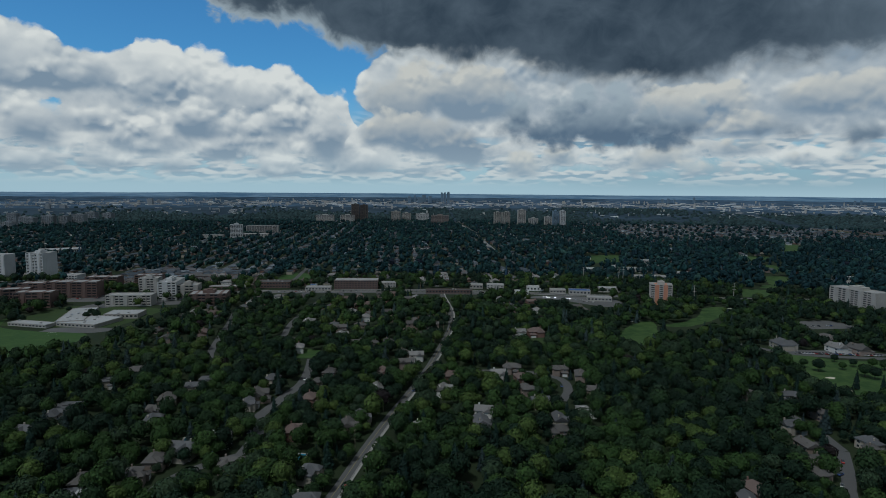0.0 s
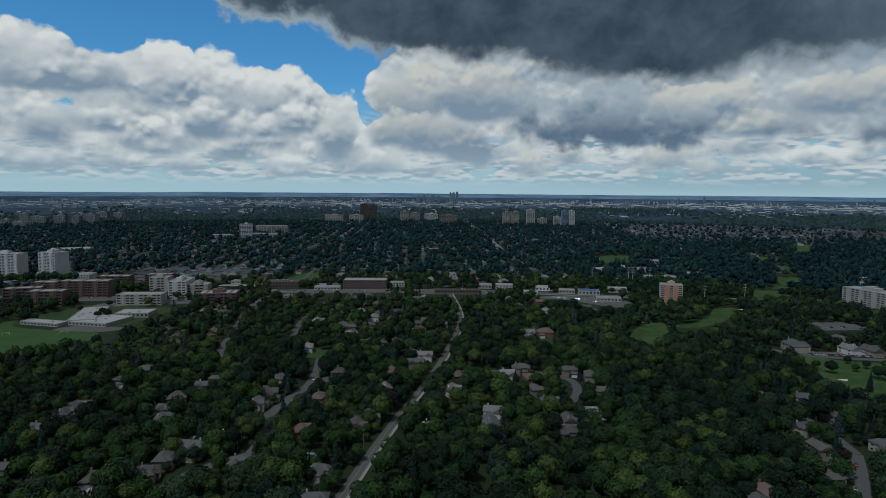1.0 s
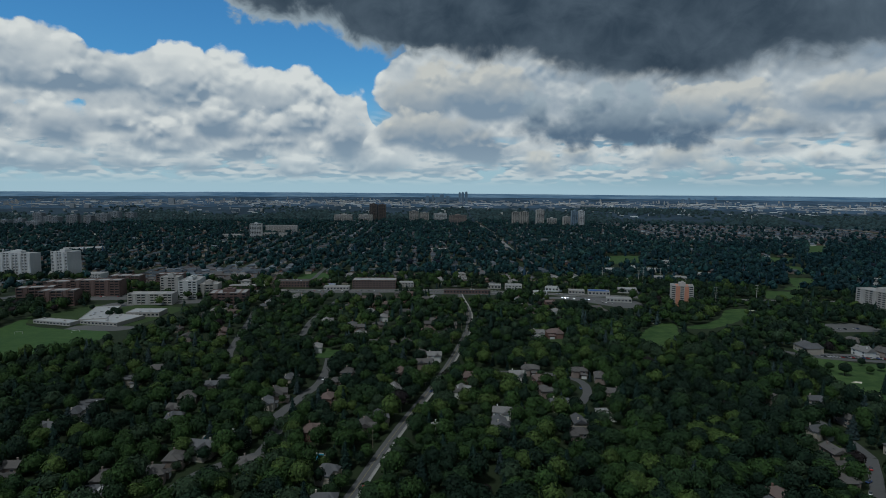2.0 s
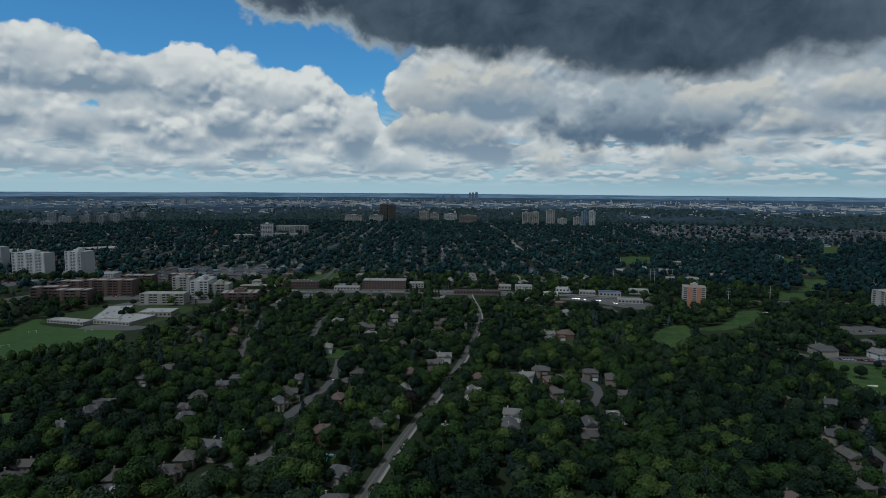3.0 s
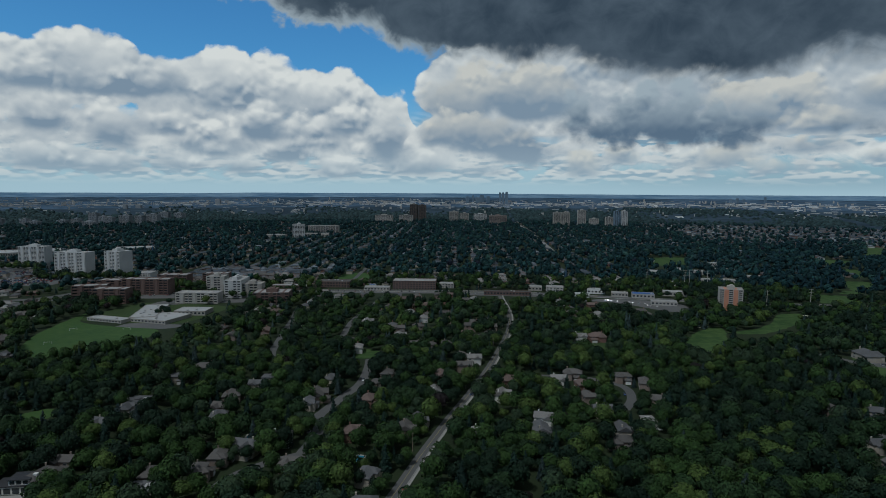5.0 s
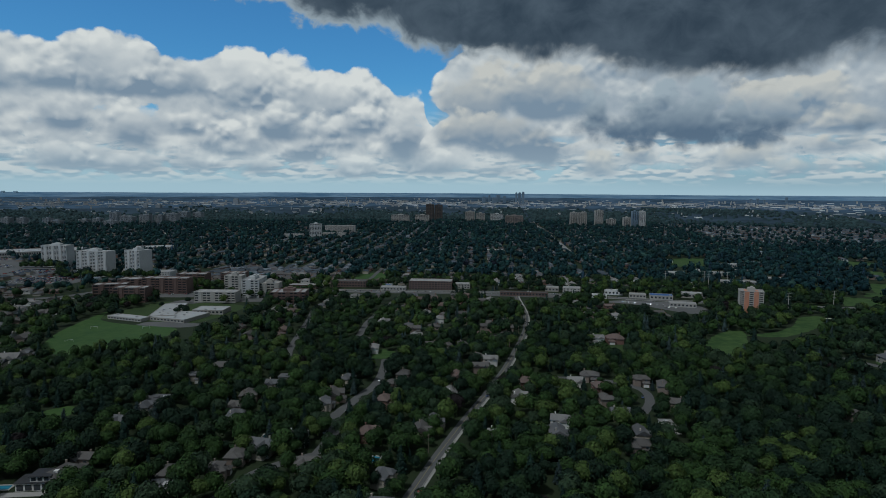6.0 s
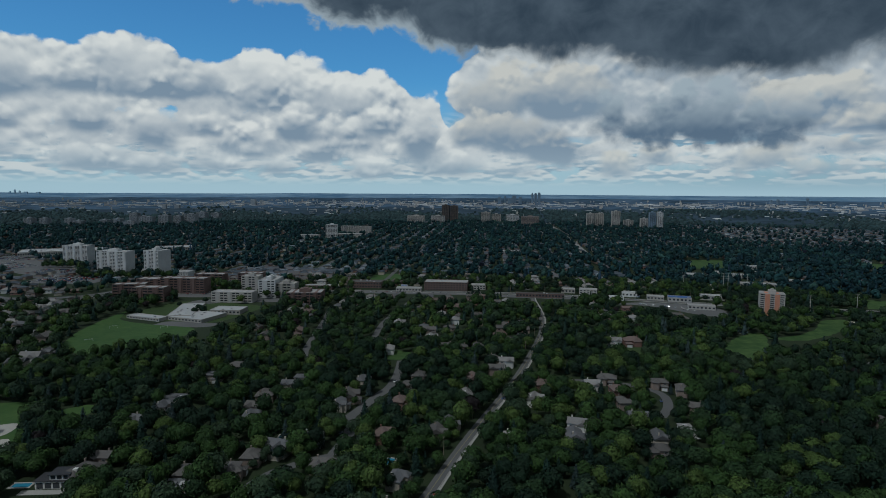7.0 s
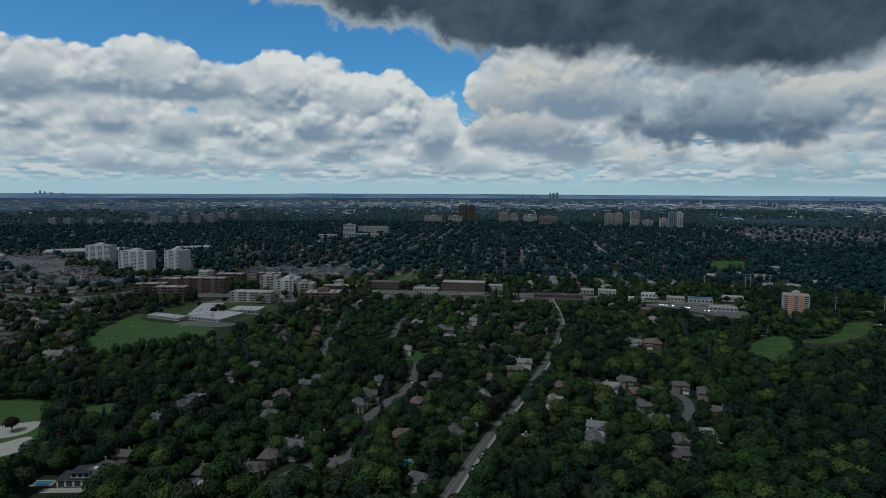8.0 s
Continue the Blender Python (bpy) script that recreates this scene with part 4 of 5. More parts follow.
def build_house(w, tone, style, seed):
    """A two-storey house with a cross wing, garage, windows, door and chimney, at the origin."""
    r = random.Random(seed)
    d = w * r.uniform(0.58, 0.72)
    ob = thing("house", Matrix(), LABELS[tone, style], "house", "houses along the streets")
    wall, roof = WALL[tone], ROOF[tone]
    h = r.uniform(5.2, 6.0)
    gx, gw, gd = (w / 2 - w * 0.22) * r.choice((-1, 1)), w * 0.40, d * 0.45
    gy = -d / 2 - gd / 2
    if style == "flat":
        part("wall", joined("wall", [box(-w / 2, w / 2, -d / 2, d / 2, 0, h - 0.6), box(gx - gw / 2, gx + gw / 2, -d / 2 - gd, -d / 2 + 0.01, 0, 3.2)], wall), ob)
        part("roof", joined("roof", [box(-w / 2 - 0.5, w / 2 + 0.5, -d / 2 - 0.5, d / 2 + 0.5, h - 0.596, h - 0.15), box(-w * 0.1, w * 0.1, -d * 0.2, d * 0.12, h - 0.146, h + 0.5)], roof), ob)
        part("garage_roof", joined("garage_roof", [box(gx - gw / 2 - 0.3, gx + gw / 2 + 0.3, -d / 2 - gd - 0.3, -d / 2 - 0.51, 3.204, 3.5)], roof), ob)
        part("skylight", joined("skylight", [box(w * 0.18, w * 0.34, -d * 0.2, d * 0.2, h - 0.146, h + 0.2)], METAL_ROOF), ob, None, "pale skylight")
    else:
        rise = d * r.uniform(0.30, 0.38)
        hip = d * 0.5 if style == "hip" else 0.05
        wing_w, wing_d = d * 0.62, d * 0.5
        walls = [box(-w / 2, w / 2, -d / 2, d / 2, 0, h), box(gx - gw / 2, gx + gw / 2, -d / 2 - gd, -d / 2 + 0.01, 0, 3.4)]
        if style == "gable":
            for s in (-1, 1):
                x = s * w / 2
                walls.append(([(x, -d / 2, h), (x, d / 2, h), (x, 0, h + rise * 0.92), (x - s * 0.25, -d / 2, h), (x - s * 0.25, d / 2, h), (x - s * 0.25, 0, h + rise * 0.92)], [(0, 1, 2), (5, 4, 3)]))
        part("wall", joined("wall", walls, wall), ob)
        part("roof", joined("roof", [prism(w, d, h, h + rise, 0.55, hip)], roof), ob)
        wing = moved(prism(wing_d + d * 0.5, wing_w, h + 0.02, h + rise * 0.82, 0.5, wing_w * 0.5 if style == "hip" else 0.05), -gx * 0.75, -d * 0.30, True)
        part("wing_roof", joined("wing_roof", [wing], roof), ob)
        part("wing_wall", joined("wing_wall", [box(-gx * 0.75 - wing_w / 2, -gx * 0.75 + wing_w / 2, -d * 0.30 - wing_d * 0.5 - d * 0.25, -d / 2 + 0.01, 0, h)], wall), ob)
        part("garage_roof", joined("garage_roof", [moved(prism(gd + 0.2, gw, 3.41, 3.4 + gw * 0.3, 0.4, gw * 0.5), gx, gy, True)], roof), ob)
        cx = w * 0.3 * r.choice((-1, 1))
        part("chimney", joined("chimney", [box(cx - 0.4, cx + 0.4, d * 0.12, d * 0.12 + 0.7, h, h + rise + 0.6), box(cx - 0.48, cx + 0.48, d * 0.12 - 0.08, d * 0.12 + 0.78, h + rise + 0.6, h + rise + 0.72)], WALL[tone]), ob)
    win = joined("window", [box(-0.95, 0.95, -0.06, 0.06, 0, 1.35)], GLASS)
    frame_me = joined("window_frame", [box(-1.07, 1.07, -0.04, 0.04, -0.12, -0.003), box(-1.07, 1.07, -0.04, 0.04, 1.353, 1.47), box(-1.07, -0.953, -0.04, 0.04, 0, 1.35), box(0.953, 1.07, -0.04, 0.04, 0, 1.35)], TRIM)
    for side in (-1, 1):
        for z in (1.0, 3.7):
            for k in (-0.30, 0.30):
                x = k * w
                if side < 0 and z < 3 and abs(x - gx) < gw / 2 + 1:
                    continue
                p = part("window", win, ob, Matrix.Translation((x, side * d / 2, z if style != "flat" or z < 3 else 2.9)))
                part("window_frame", frame_me, p)
    part("door", joined("door", [box(-0.5, 0.5, -0.05, 0.05, 0.2, 2.3)], DARK_METAL), ob, Matrix.Translation((gx * 0.2, -d / 2, 0)))
    part("garage_door", joined("garage_door", [box(-gw * 0.38, gw * 0.38, -0.05, 0.05, 0.05, 2.4)], TRIM), ob, Matrix.Translation((gx, -d / 2 - gd, 0)))
    return ob


MADE = {}


def house(x, y, rot, w, tone, style):
    """A house of this width and kind, copied from one built earlier where there is one."""
    x, y, w = UNIT * x, UNIT * y, 2 * round(0.48 * w) + 1
    away = math.hypot(x, y)
    BLOCKED.append((x, y, 0.5 * w + (1.0 if away > 395 else -0.2)))
    for reach in (9, 16) if away > 395 else ():
        BLOCKED.append((x - reach * x / away, y - reach * y / away, 5.0))
    key = (w, tone, style)
    if key not in MADE:
        MADE[key] = build_house(w, tone, style, len(MADE) + 11)
        MADE[key].matrix_basis = pose(x, y, 0, 0, 0, rot)
        return MADE[key]
    return copy_thing(MADE[key], pose(x, y, 0, 0, 0, rot))


house(-197, 359, 12, 16, "grey", "flat")
house(-196, 315, 4, 18, "grey", "flat")
house(-195, 302, 102, 12, "grey", "hip")
house(-189, 378, 12, 16, "brown", "hip")
house(-139, 364, 4, 12, "grey", "flat")
house(-149, 328, 102, 14, "brown", "hip")
house(-145, 309, -8, 12, "brown", "gable")
house(-142, 296, 102, 12, "grey", "hip")
house(-120, 251, 94, 12, "brown", "hip")
house(-113, 262, -8, 16, "grey", "gable")
house(-100, 274, 12, 12, "pale", "gable")
house(-140, 232, 102, 12, "brown", "hip")
house(-138, 221, 12, 17, "grey", "flat")
house(-194, 282, -8, 12, "grey", "gable")
house(-85, 248, 4, 14, "brown", "hip")
house(-141, 348, 4, 12, "grey", "gable")
house(-122, 237, 102, 12, "brown", "hip")
house(-101, 334, 102, 14, "brown", "gable")
house(-102, 320, 94, 12, "grey", "gable")
house(-101, 363, 82, 12, "grey", "hip")
house(-68, 377, 82, 12, "brown", "hip")
house(-69, 358, -8, 12, "brown", "hip")
house(-70, 329, 82, 12, "red", "hip")
house(-68, 283, 102, 13, "red", "hip")
house(-38, 301, 102, 13, "grey", "gable")
house(-43, 290, 94, 12, "brown", "gable")
house(-33, 375, 102, 14, "red", "gable")
house(-34, 345, 102, 13, "pale", "gable")
house(-23, 423, 102, 13, "brown", "hip")
house(-14, 418, 4, 13, "pale", "gable")
house(-20, 400, 4, 12, "brown", "gable")
house(-81, 502, 12, 12, "brown", "gable")
house(-76, 476, 102, 12, "pale", "gable")
house(-49, 450, 12, 12, "brown", "hip")
house(-60, 451, 12, 12, "brown", "gable")
house(-37, 455, 94, 12, "brown", "hip")
house(-13, 478, -8, 13, "brown", "hip")
house(9, 371, 102, 12, "red", "hip")
house(4, 344, 82, 12, "pale", "gable")
house(-8, 287, 82, 12, "pale", "hip")
house(-52, 240, 82, 12, "grey", "hip")
house(-48, 218, 4, 12, "grey", "hip")
house(-113, 524, 94, 14, "pale", "gable")
house(50, 390, -8, 14, "brown", "hip")
house(40, 376, 4, 12, "pale", "gable")
house(53, 367, 102, 12, "red", "hip")
house(53, 347, 102, 12, "brown", "hip")
house(81, 386, -8, 12, "brown", "hip")
house(92, 375, 82, 14, "brown", "hip")
house(91, 345, -8, 13, "brown", "hip")
house(26, 311, -8, 12, "pale", "gable")
house(23, 294, 94, 14, "grey", "gable")
house(21, 283, 82, 12, "grey", "hip")
house(58, 326, 4, 12, "grey", "gable")
house(63, 299, 94, 12, "grey", "gable")
house(59, 285, 4, 15, "brown", "hip")
house(79, 313, 94, 12, "pale", "flat")
house(181, 337, 102, 14, "brown", "hip")
house(178, 293, 12, 12, "grey", "gable")
house(171, 268, 94, 12, "brown", "gable")
house(164, 253, 4, 12, "brown", "hip")
house(158, 241, 94, 12, "brown", "hip")
house(126, 227, 102, 14, "red", "hip")
house(118, 217, 82, 12, "grey", "gable")
house(202, 271, 102, 12, "grey", "hip")
house(197, 260, 82, 13, "brown", "gable")
house(203, 310, 102, 13, "brown", "hip")
house(203, 336, -8, 13, "grey", "hip")
# houses on the lots beside the school field
house(-343, 378, 14, 16, "pale", "gable")
house(-342, 390, 100, 13, "grey", "gable")
house(-379, 407, 14, 14, "brown", "hip")
house(-405, 443, 14, 17, "pale", "flat")
house(-433, 466, 8, 15, "grey", "hip")
house(-379, 431, 100, 14, "brown", "gable")
house(-475, 534, 8, 17, "pale", "hip")
house(-472, 555, 100, 14, "grey", "gable")
house(-464, 506, 8, 15, "brown", "hip")
house(-434, 516, 8, 17, "brown", "gable")
house(-427, 525, 8, 12, "pale", "flat")
house(-550, 611, 8, 16, "brown", "hip")
house(-340, 363, 14, 14, "grey", "gable")
house(265, 454, 94, 20, "grey", "hip")
house(310, 471, 102, 18, "brown", "hip")
house(301, 445, 102, 17, "pale", "gable")
house(314, 440, 102, 16, "brown", "gable")
house(-183, 226, 82, 16, "brown", "hip")
house(-184, 240, 4, 12, "brown", "gable")


# white house with a red-roofed wing and a lawn
house(68, 489, 5, 12, "pale", "gable")
house(82, 492, 5, 16, "red", "hip")

# townhouses with red-brown roofs before the arterial road
for x, y in ((-82, 600), (-70, 602), (-56, 634), (-44, 636), (-32, 638), (-30, 575), (-96, 640), (-84, 644), (-62, 668), (-48, 670)):
    house(x, y, 4, 12, "red" if (x + y) % 3 else "brown", "gable")
low_block(-252, 712, 34, 14, 6, 6, RED_BRICK, FLAT_ROOF, "low brick shop row with a flat roof", "shop_building", "shops")
low_block(-170, 752, 26, 14, 7, 3, RED_BRICK, ROOF["brown"], "brown-roofed brick hall behind the shops", "hall", "hall", 2)
low_block(-60, 744, 18, 14, 7, 2, GREY_CON, FLAT_ROOF, "grey two-storey office block", "office_building", "office", 2)
low_block(48, 736, 16, 12, 6, -4, TAN_CON, FLAT_ROOF, "low tan shop beside the crossroads", "shop_building", "shops")
low_block(118, 722, 20, 12, 6, -8, TRIM, METAL_ROOF, "white shop with a pale flat roof", "shop_building", "shops")
low_block(205, 716, 26, 14, 6, -8, GREY_CON, METAL_ROOF, "grey garage with a pale flat roof", "garage", "garage")
low_block(300, 905, 30, 16, 6, 0, GREY_CON, FLAT_ROOF, "low grey building among trees", "building")
low_block(330, 930, 24, 14, 7, 8, PINK_BRICK, FLAT_ROOF, "low brown building among trees", "building", storeys=2)
low_block(268, 930, 20, 14, 6, 0, TRIM, METAL_ROOF, "white building among trees", "building")
low_block(345, 860, 30, 14, 6, -10, GREY_CON, METAL_ROOF, "pale low building among trees", "building")
low_block(560, 820, 34, 16, 6, -20, GREY_CON, METAL_ROOF, "pale low building among trees", "building")
low_block(520, 770, 26, 14, 6, -20, TRIM, FLAT_ROOF, "pale low building among trees", "building")


def villa(x, y, rot):
    """A modern villa: white walls, dark flat roofs on two levels, glazed front, paved terrace."""
    x, y = UNIT * x, UNIT * y
    ob = thing("villa", pose(x, y, 0, 0, 0, rot), "modern white villa with dark flat roofs and terrace", "house")
    BLOCKED.extend(((x, y, 13), (x - 12, y - 4, 9), (x + 12, y - 6, 8), (x, y - 16, 9), (x + 3, y - 28, 9), (x - 12, y - 24, 9), (x + 14, y - 22, 8)))
    part("wall", joined("wall", [box(-9, 9, -5, 5, 0, 4.2), box(-2, 8, -4, 4.5, 4.2, 7.2)], WALL["pale"]), ob)
    dark = surface("dark roof membrane", (0.022, 0.023, 0.026), (0.045, 0.046, 0.05), 0.7, 0.8, 0.1)
    part("roof", joined("roof", [box(-9.6, 9.6, -5.6, 5.6, 4.204, 4.5), box(-2.6, 8.6, -4.6, 5.1, 7.204, 7.5)], dark), ob)
    part("chimney", joined("chimney", [box(8.3, 10.4, -1.2, 1.2, 0, 8.6)], WALL["pale"]), ob)
    for k in range(4):
        part("window", boxes("window", [(-8.2 + 4.2 * k, -5.0 + 4.2 * k, -5.06, -4.9, 0.4, 3.4)], GLASS), ob)
    for k in range(3):
        part("window", boxes("window", [(-1.4 + 3.2 * k, 0.9 + 3.2 * k, -4.06, -3.9, 4.9, 6.8)], GLASS), ob)
    part("terrace", boxes("terrace", [(-15, 11, -11, -6, -0.2, 0.12)], CONCRETE), ob, None, "pale paved terrace")
    part("garden_wall", boxes("garden_wall", [(11, 18, -15, -14.6, 0, 1.8), (17.6, 18, -14.6, 4, 0, 1.8)], WALL["pale"]), ob)


villa(-189, 221, 12)

# suburb: rows of houses along streets, beyond the arterial road and on the low ground by the towers
ROW = np.array((-0.075, 0.997))
SIDE = np.array((0.997, 0.075))


def suburb_sites():
    out = []
    streets = []
    for i in range(-42, 30):
        base = SIDE * (i * 80.0) + np.array((0.0, 962.0))
        lo, hi = 0.0, 1980.0
        streets.append((i, base))
        for s in (-1, 1):
            j = 0.0
            while j < hi:
                j += rng.uniform(17, 23)
                p = base + ROW * j + SIDE * (s * rng.uniform(17, 21))
                out.append((p[0], p[1], rng.uniform(-6, 6) + 4.3 + (90 if rng.random() < 0.7 else 0)))
    # houses among the trees before the arterial road
    for i in range(12):
        for j in range(10):
            x, y = -300 + 27 * i, 575 + 33 * j
            if rng.random() < (0.62 if x < 0 else 0.3):
                out.append((x + rng.uniform(-7, 7), y + rng.uniform(-7, 7), rng.choice((5.0, 95.0)) + rng.uniform(-8, 8)))
    for i in range(7):
        for j in range(5):
            if rng.random() < 0.35:
                out.append((60 + 32 * i + rng.uniform(-8, 8), 760 + 34 * j + rng.uniform(-8, 8), rng.choice((5.0, 95.0))))
    # rows of townhouses behind the brick blocks
    for i in range(9):
        for j in range(15):
            out.append((-562 + 13.5 * j + 6 * i + rng.uniform(-1, 1), 1002 + 17 * i + rng.uniform(-1, 1) - 1.4 * j, 2 + (90 if i % 3 == 2 else 0)))
    # bungalows by the school field
    for i in range(-18, 1):
        for j in range(0, 14):
            x = -484 - j * 12.8 + i * 25
            y = 429 + j * 30 + rng.uniform(-4, 4) - i * 8
            out.append((x + rng.uniform(-3, 3), y, rng.uniform(-8, 8) + (20 if i % 2 else 110)))
    return out


def house_shell(w, d, h, rise, hip):
    """Plain far house: walls and roof with eaves."""
    v1, f1 = box(-w / 2, w / 2, -d / 2, d / 2, 0, h)
    v2, f2 = prism(w, d, h, h + rise, 0.5, hip)
    return v1 + v2, f1 + [tuple(i + 8 for i in q) for q in f2], [0] * 6 + [1] * len(f2)


def wooded(x, y):
    """The valley with the golf course, nearly without houses."""
    return x > 0.155 * y + 52 and 0 < y < 1680 + 0.1 * x


def place_suburb():
    sites = []
    for x, y, r in suburb_sites():
        a, dist = math.degrees(math.atan2(x, y)), math.hypot(x, y)
        if not -50 < a < 40 or dist > 3000:
            continue
        if wooded(x, y) and y > 920 and rng.random() < 0.86:
            continue
        if x < -560 and y > 1080 and rng.random() < 0.45:
            continue
        if -300 < x < 390 and y > 962 and rng.random() < 0.42:
            continue
        sites.append((x, y, r, dist))
    px, py = np.array([s[0] for s in sites]), np.array([s[1] for s in sites])
    bad = np.zeros(len(sites), bool)
    for poly in CLEAR:
        bad |= inside(px, py, poly)
    for pts, half, seen in ROADS:
        bad |= near_line(px, py, pts, half + 5)
    for bx, by, br in BLOCKED:
        bad |= np.hypot(px - bx, py - by) < br + 9
    sites = sorted((s for s, b in zip(sites, bad) if not b), key=lambda s: s[3])
    tones = ["brown", "grey", "red", "pale"]
    # the nearer ones are things of their own
    near = []
    for k in range(8):
        w, d = (15, 10) if k % 2 else (13, 11)
        tone = tones[(0, 1, 0, 2, 1, 3, 0, 3)[k]]
        v, f, ix = house_shell(w, d, 3.4 if k < 5 else 5.4, 2.6 + 0.2 * (k % 3), 0.1 if k % 3 == 0 else d * 0.5)
        walls = mesh_of("wall", v[:8], f[:6], WALL[tone])
        roof = mesh_of("roof", v[8:], [tuple(i - 8 for i in q) for q in f[6:]], ROOF[tone])
        h = 3.4 if k < 5 else 5.4
        win = boxes("window", [(-1.0, 1.0, -d / 2 - 0.06, d / 2 + 0.06, 0, 1.3)], GLASS)
        chim = boxes("chimney", [(w * 0.28, w * 0.28 + 0.9, -0.4, 0.5, h, h + 3.9)], WALL["red"])
        near.append((walls, roof, win, chim, tone, w, h))
    for x, y, r, dist in sites[:232]:
        walls, roof, win, chim, tone, w, h = near[int(rng.integers(0, 8))]
        ob = thing("house", pose(x, y, 0, 0, 0, r), {"brown": "low brick house with a brown roof", "grey": "low house with a grey roof", "red": "brick house with a red-brown roof", "pale": "pale house with a light roof"}[tone], "house", "houses in rows")
        part("wall", walls, ob)
        part("roof", roof, ob)
        part("chimney", chim, ob)
        for k in (-0.28, 0.25):
            part("window", win, ob, Matrix.Translation((k * w, 0, h - 2.2)))
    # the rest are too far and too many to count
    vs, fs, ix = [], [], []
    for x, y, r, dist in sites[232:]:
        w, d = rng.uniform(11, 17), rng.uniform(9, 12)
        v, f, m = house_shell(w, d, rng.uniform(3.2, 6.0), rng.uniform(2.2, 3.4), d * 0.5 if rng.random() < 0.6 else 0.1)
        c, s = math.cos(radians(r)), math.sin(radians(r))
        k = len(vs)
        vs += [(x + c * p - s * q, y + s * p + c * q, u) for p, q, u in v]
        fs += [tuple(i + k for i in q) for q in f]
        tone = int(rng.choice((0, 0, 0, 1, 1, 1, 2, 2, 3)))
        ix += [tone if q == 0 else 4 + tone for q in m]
    tagged(new("far_houses", mesh_of("far_houses", vs, fs, [WALL["brown"], WALL["grey"], WALL["red"], WALL["pale"]] + HAZE_ROOFS, ix)), "rows of far suburban houses with pitched roofs", "far houses", kind="stuff")
    return [(s[0], s[1], 9.0) for s in sites] + [(s[0] - 10 * s[0] / s[3], s[1] - 10 * s[1] / s[3], 4.5) for s in sites]


SITES = place_suburb()
for i in range(-28, 20):
    a = SIDE * (i * 80.0) + np.array((0.0, 968.0))
    if i in (1, 2):
        continue
    lo = 720.0 if i > 2 else 0.0
    pts = [tuple(a + ROW * lo), tuple(a + ROW * (lo + 1960) / 2), tuple(a + ROW * 1960)]
    line = smooth_line(pts, 60)
    tagged(new("street", strip("street", line, -3.6, 3.6, -0.1, 0.09, ASPHALT)), "grey residential street between rows of houses", "street", kind="structure")
    ROADS.append((pts, 3.4, False))

# garden pools


def pool(x, y, rot, w, d):
    """A garden pool: paved rim round a sunk basin of water."""
    ob = thing("swimming_pool", pose(UNIT * x, UNIT * y, 0, 0, 0, rot), "turquoise garden swimming pool with a pale rim", "swimming pool", "garden pools")
    BLOCKED.append((UNIT * x, UNIT * y, 8))
    part("rim", boxes("rim", [(-w / 2 - 1.2, w / 2 + 1.2, -d / 2 - 1.2, -d / 2, -0.2, 0.14), (-w / 2 - 1.2, w / 2 + 1.2, d / 2, d / 2 + 1.2, -0.2, 0.14), (-w / 2 - 1.2, -w / 2, -d / 2, d / 2, -0.2, 0.14), (w / 2, w / 2 + 1.2, -d / 2, d / 2, -0.2, 0.14)], CONCRETE), ob)
    part("water", boxes("water", [(-w / 2, w / 2, -d / 2, d / 2, -0.2, 0.05)], POOL), ob)


for x, y, r, w, d in ((-116, 281, 10, 9, 5), (-203, 218, 12, 9, 4.5), (-60, 262, 80, 8, 4.5), (120, 300, 20, 8, 4.5), (-170, 300, 0, 8, 4.5)):
    pool(x, y, r, w, d)

# ---------------------------------------------------------------- trees


def sprays(centres, normals, size, r):
    """A loose triangle of foliage at each centre, facing roughly along its normal."""
    k = len(centres)
    n = normals + r.normal(0, 0.38, (k, 3))
    n /= np.linalg.norm(n, axis=1)[:, None]
    u = np.cross(n, r.normal(0, 1, (k, 3)))
    u /= np.linalg.norm(u, axis=1)[:, None] + 1e-9
    w = np.cross(n, u)
    s = (size * r.uniform(0.6, 1.35, k))[:, None]
    a = centres + s * u
    b = centres + s * (-0.55 * u + 0.85 * r.uniform(0.6, 1.2, (k, 1)) * w)
    c = centres + s * (-0.55 * u - 0.85 * r.uniform(0.6, 1.2, (k, 1)) * w)
    v = np.stack([a, b, c], 1).reshape(-1, 3)
    return v, np.arange(3 * k).reshape(k, 3)


def broadleaf(seed, leaves, leaf, fine=True):
    """A crown about 2 across, from 0.4 to 2.2 high: one uneven mass with bulges, foliage sprays over a dark core."""
    r = np.random.default_rng(seed)
    bumps = r.normal(0, 1, (11, 3))
    bumps[:, 2] = np.abs(bumps[:, 2]) * 0.8 - 0.15
    bumps /= np.linalg.norm(bumps, axis=1)[:, None]
    tall = r.uniform(0.80, 1.0)

    def shell(d):
        near = (d @ bumps.T).max(1)
        return 0.70 + 0.36 * np.clip((near - 0.55) / 0.45, 0, 1) ** 0.8

    bm = bmesh.new()
    bmesh.ops.create_icosphere(bm, subdivisions=2 if fine else 1, radius=1.0)
    cv = np.array([p.co[:] for p in bm.verts])
    cf = np.array([[q.index for q in p.verts] for p in bm.faces])
    bm.free()
    cv /= np.linalg.norm(cv, axis=1)[:, None]
    mid, stretch = np.array((0, 0, 1.25)), np.array((1, 1, tall))
    core = mid + cv * (0.90 * shell(cv))[:, None] * stretch
    d = r.normal(0, 1, (leaves, 3))
    d[:, 2] = np.where(d[:, 2] < -0.5, -d[:, 2], d[:, 2])
    d /= np.linalg.norm(d, axis=1)[:, None]
    p = mid + d * (shell(d) * r.uniform(0.93, 1.07, leaves))[:, None] * stretch
    v, f = sprays(p, d, leaf, r)
    return np.concatenate([core, v]), np.concatenate([cf, f + len(core)])


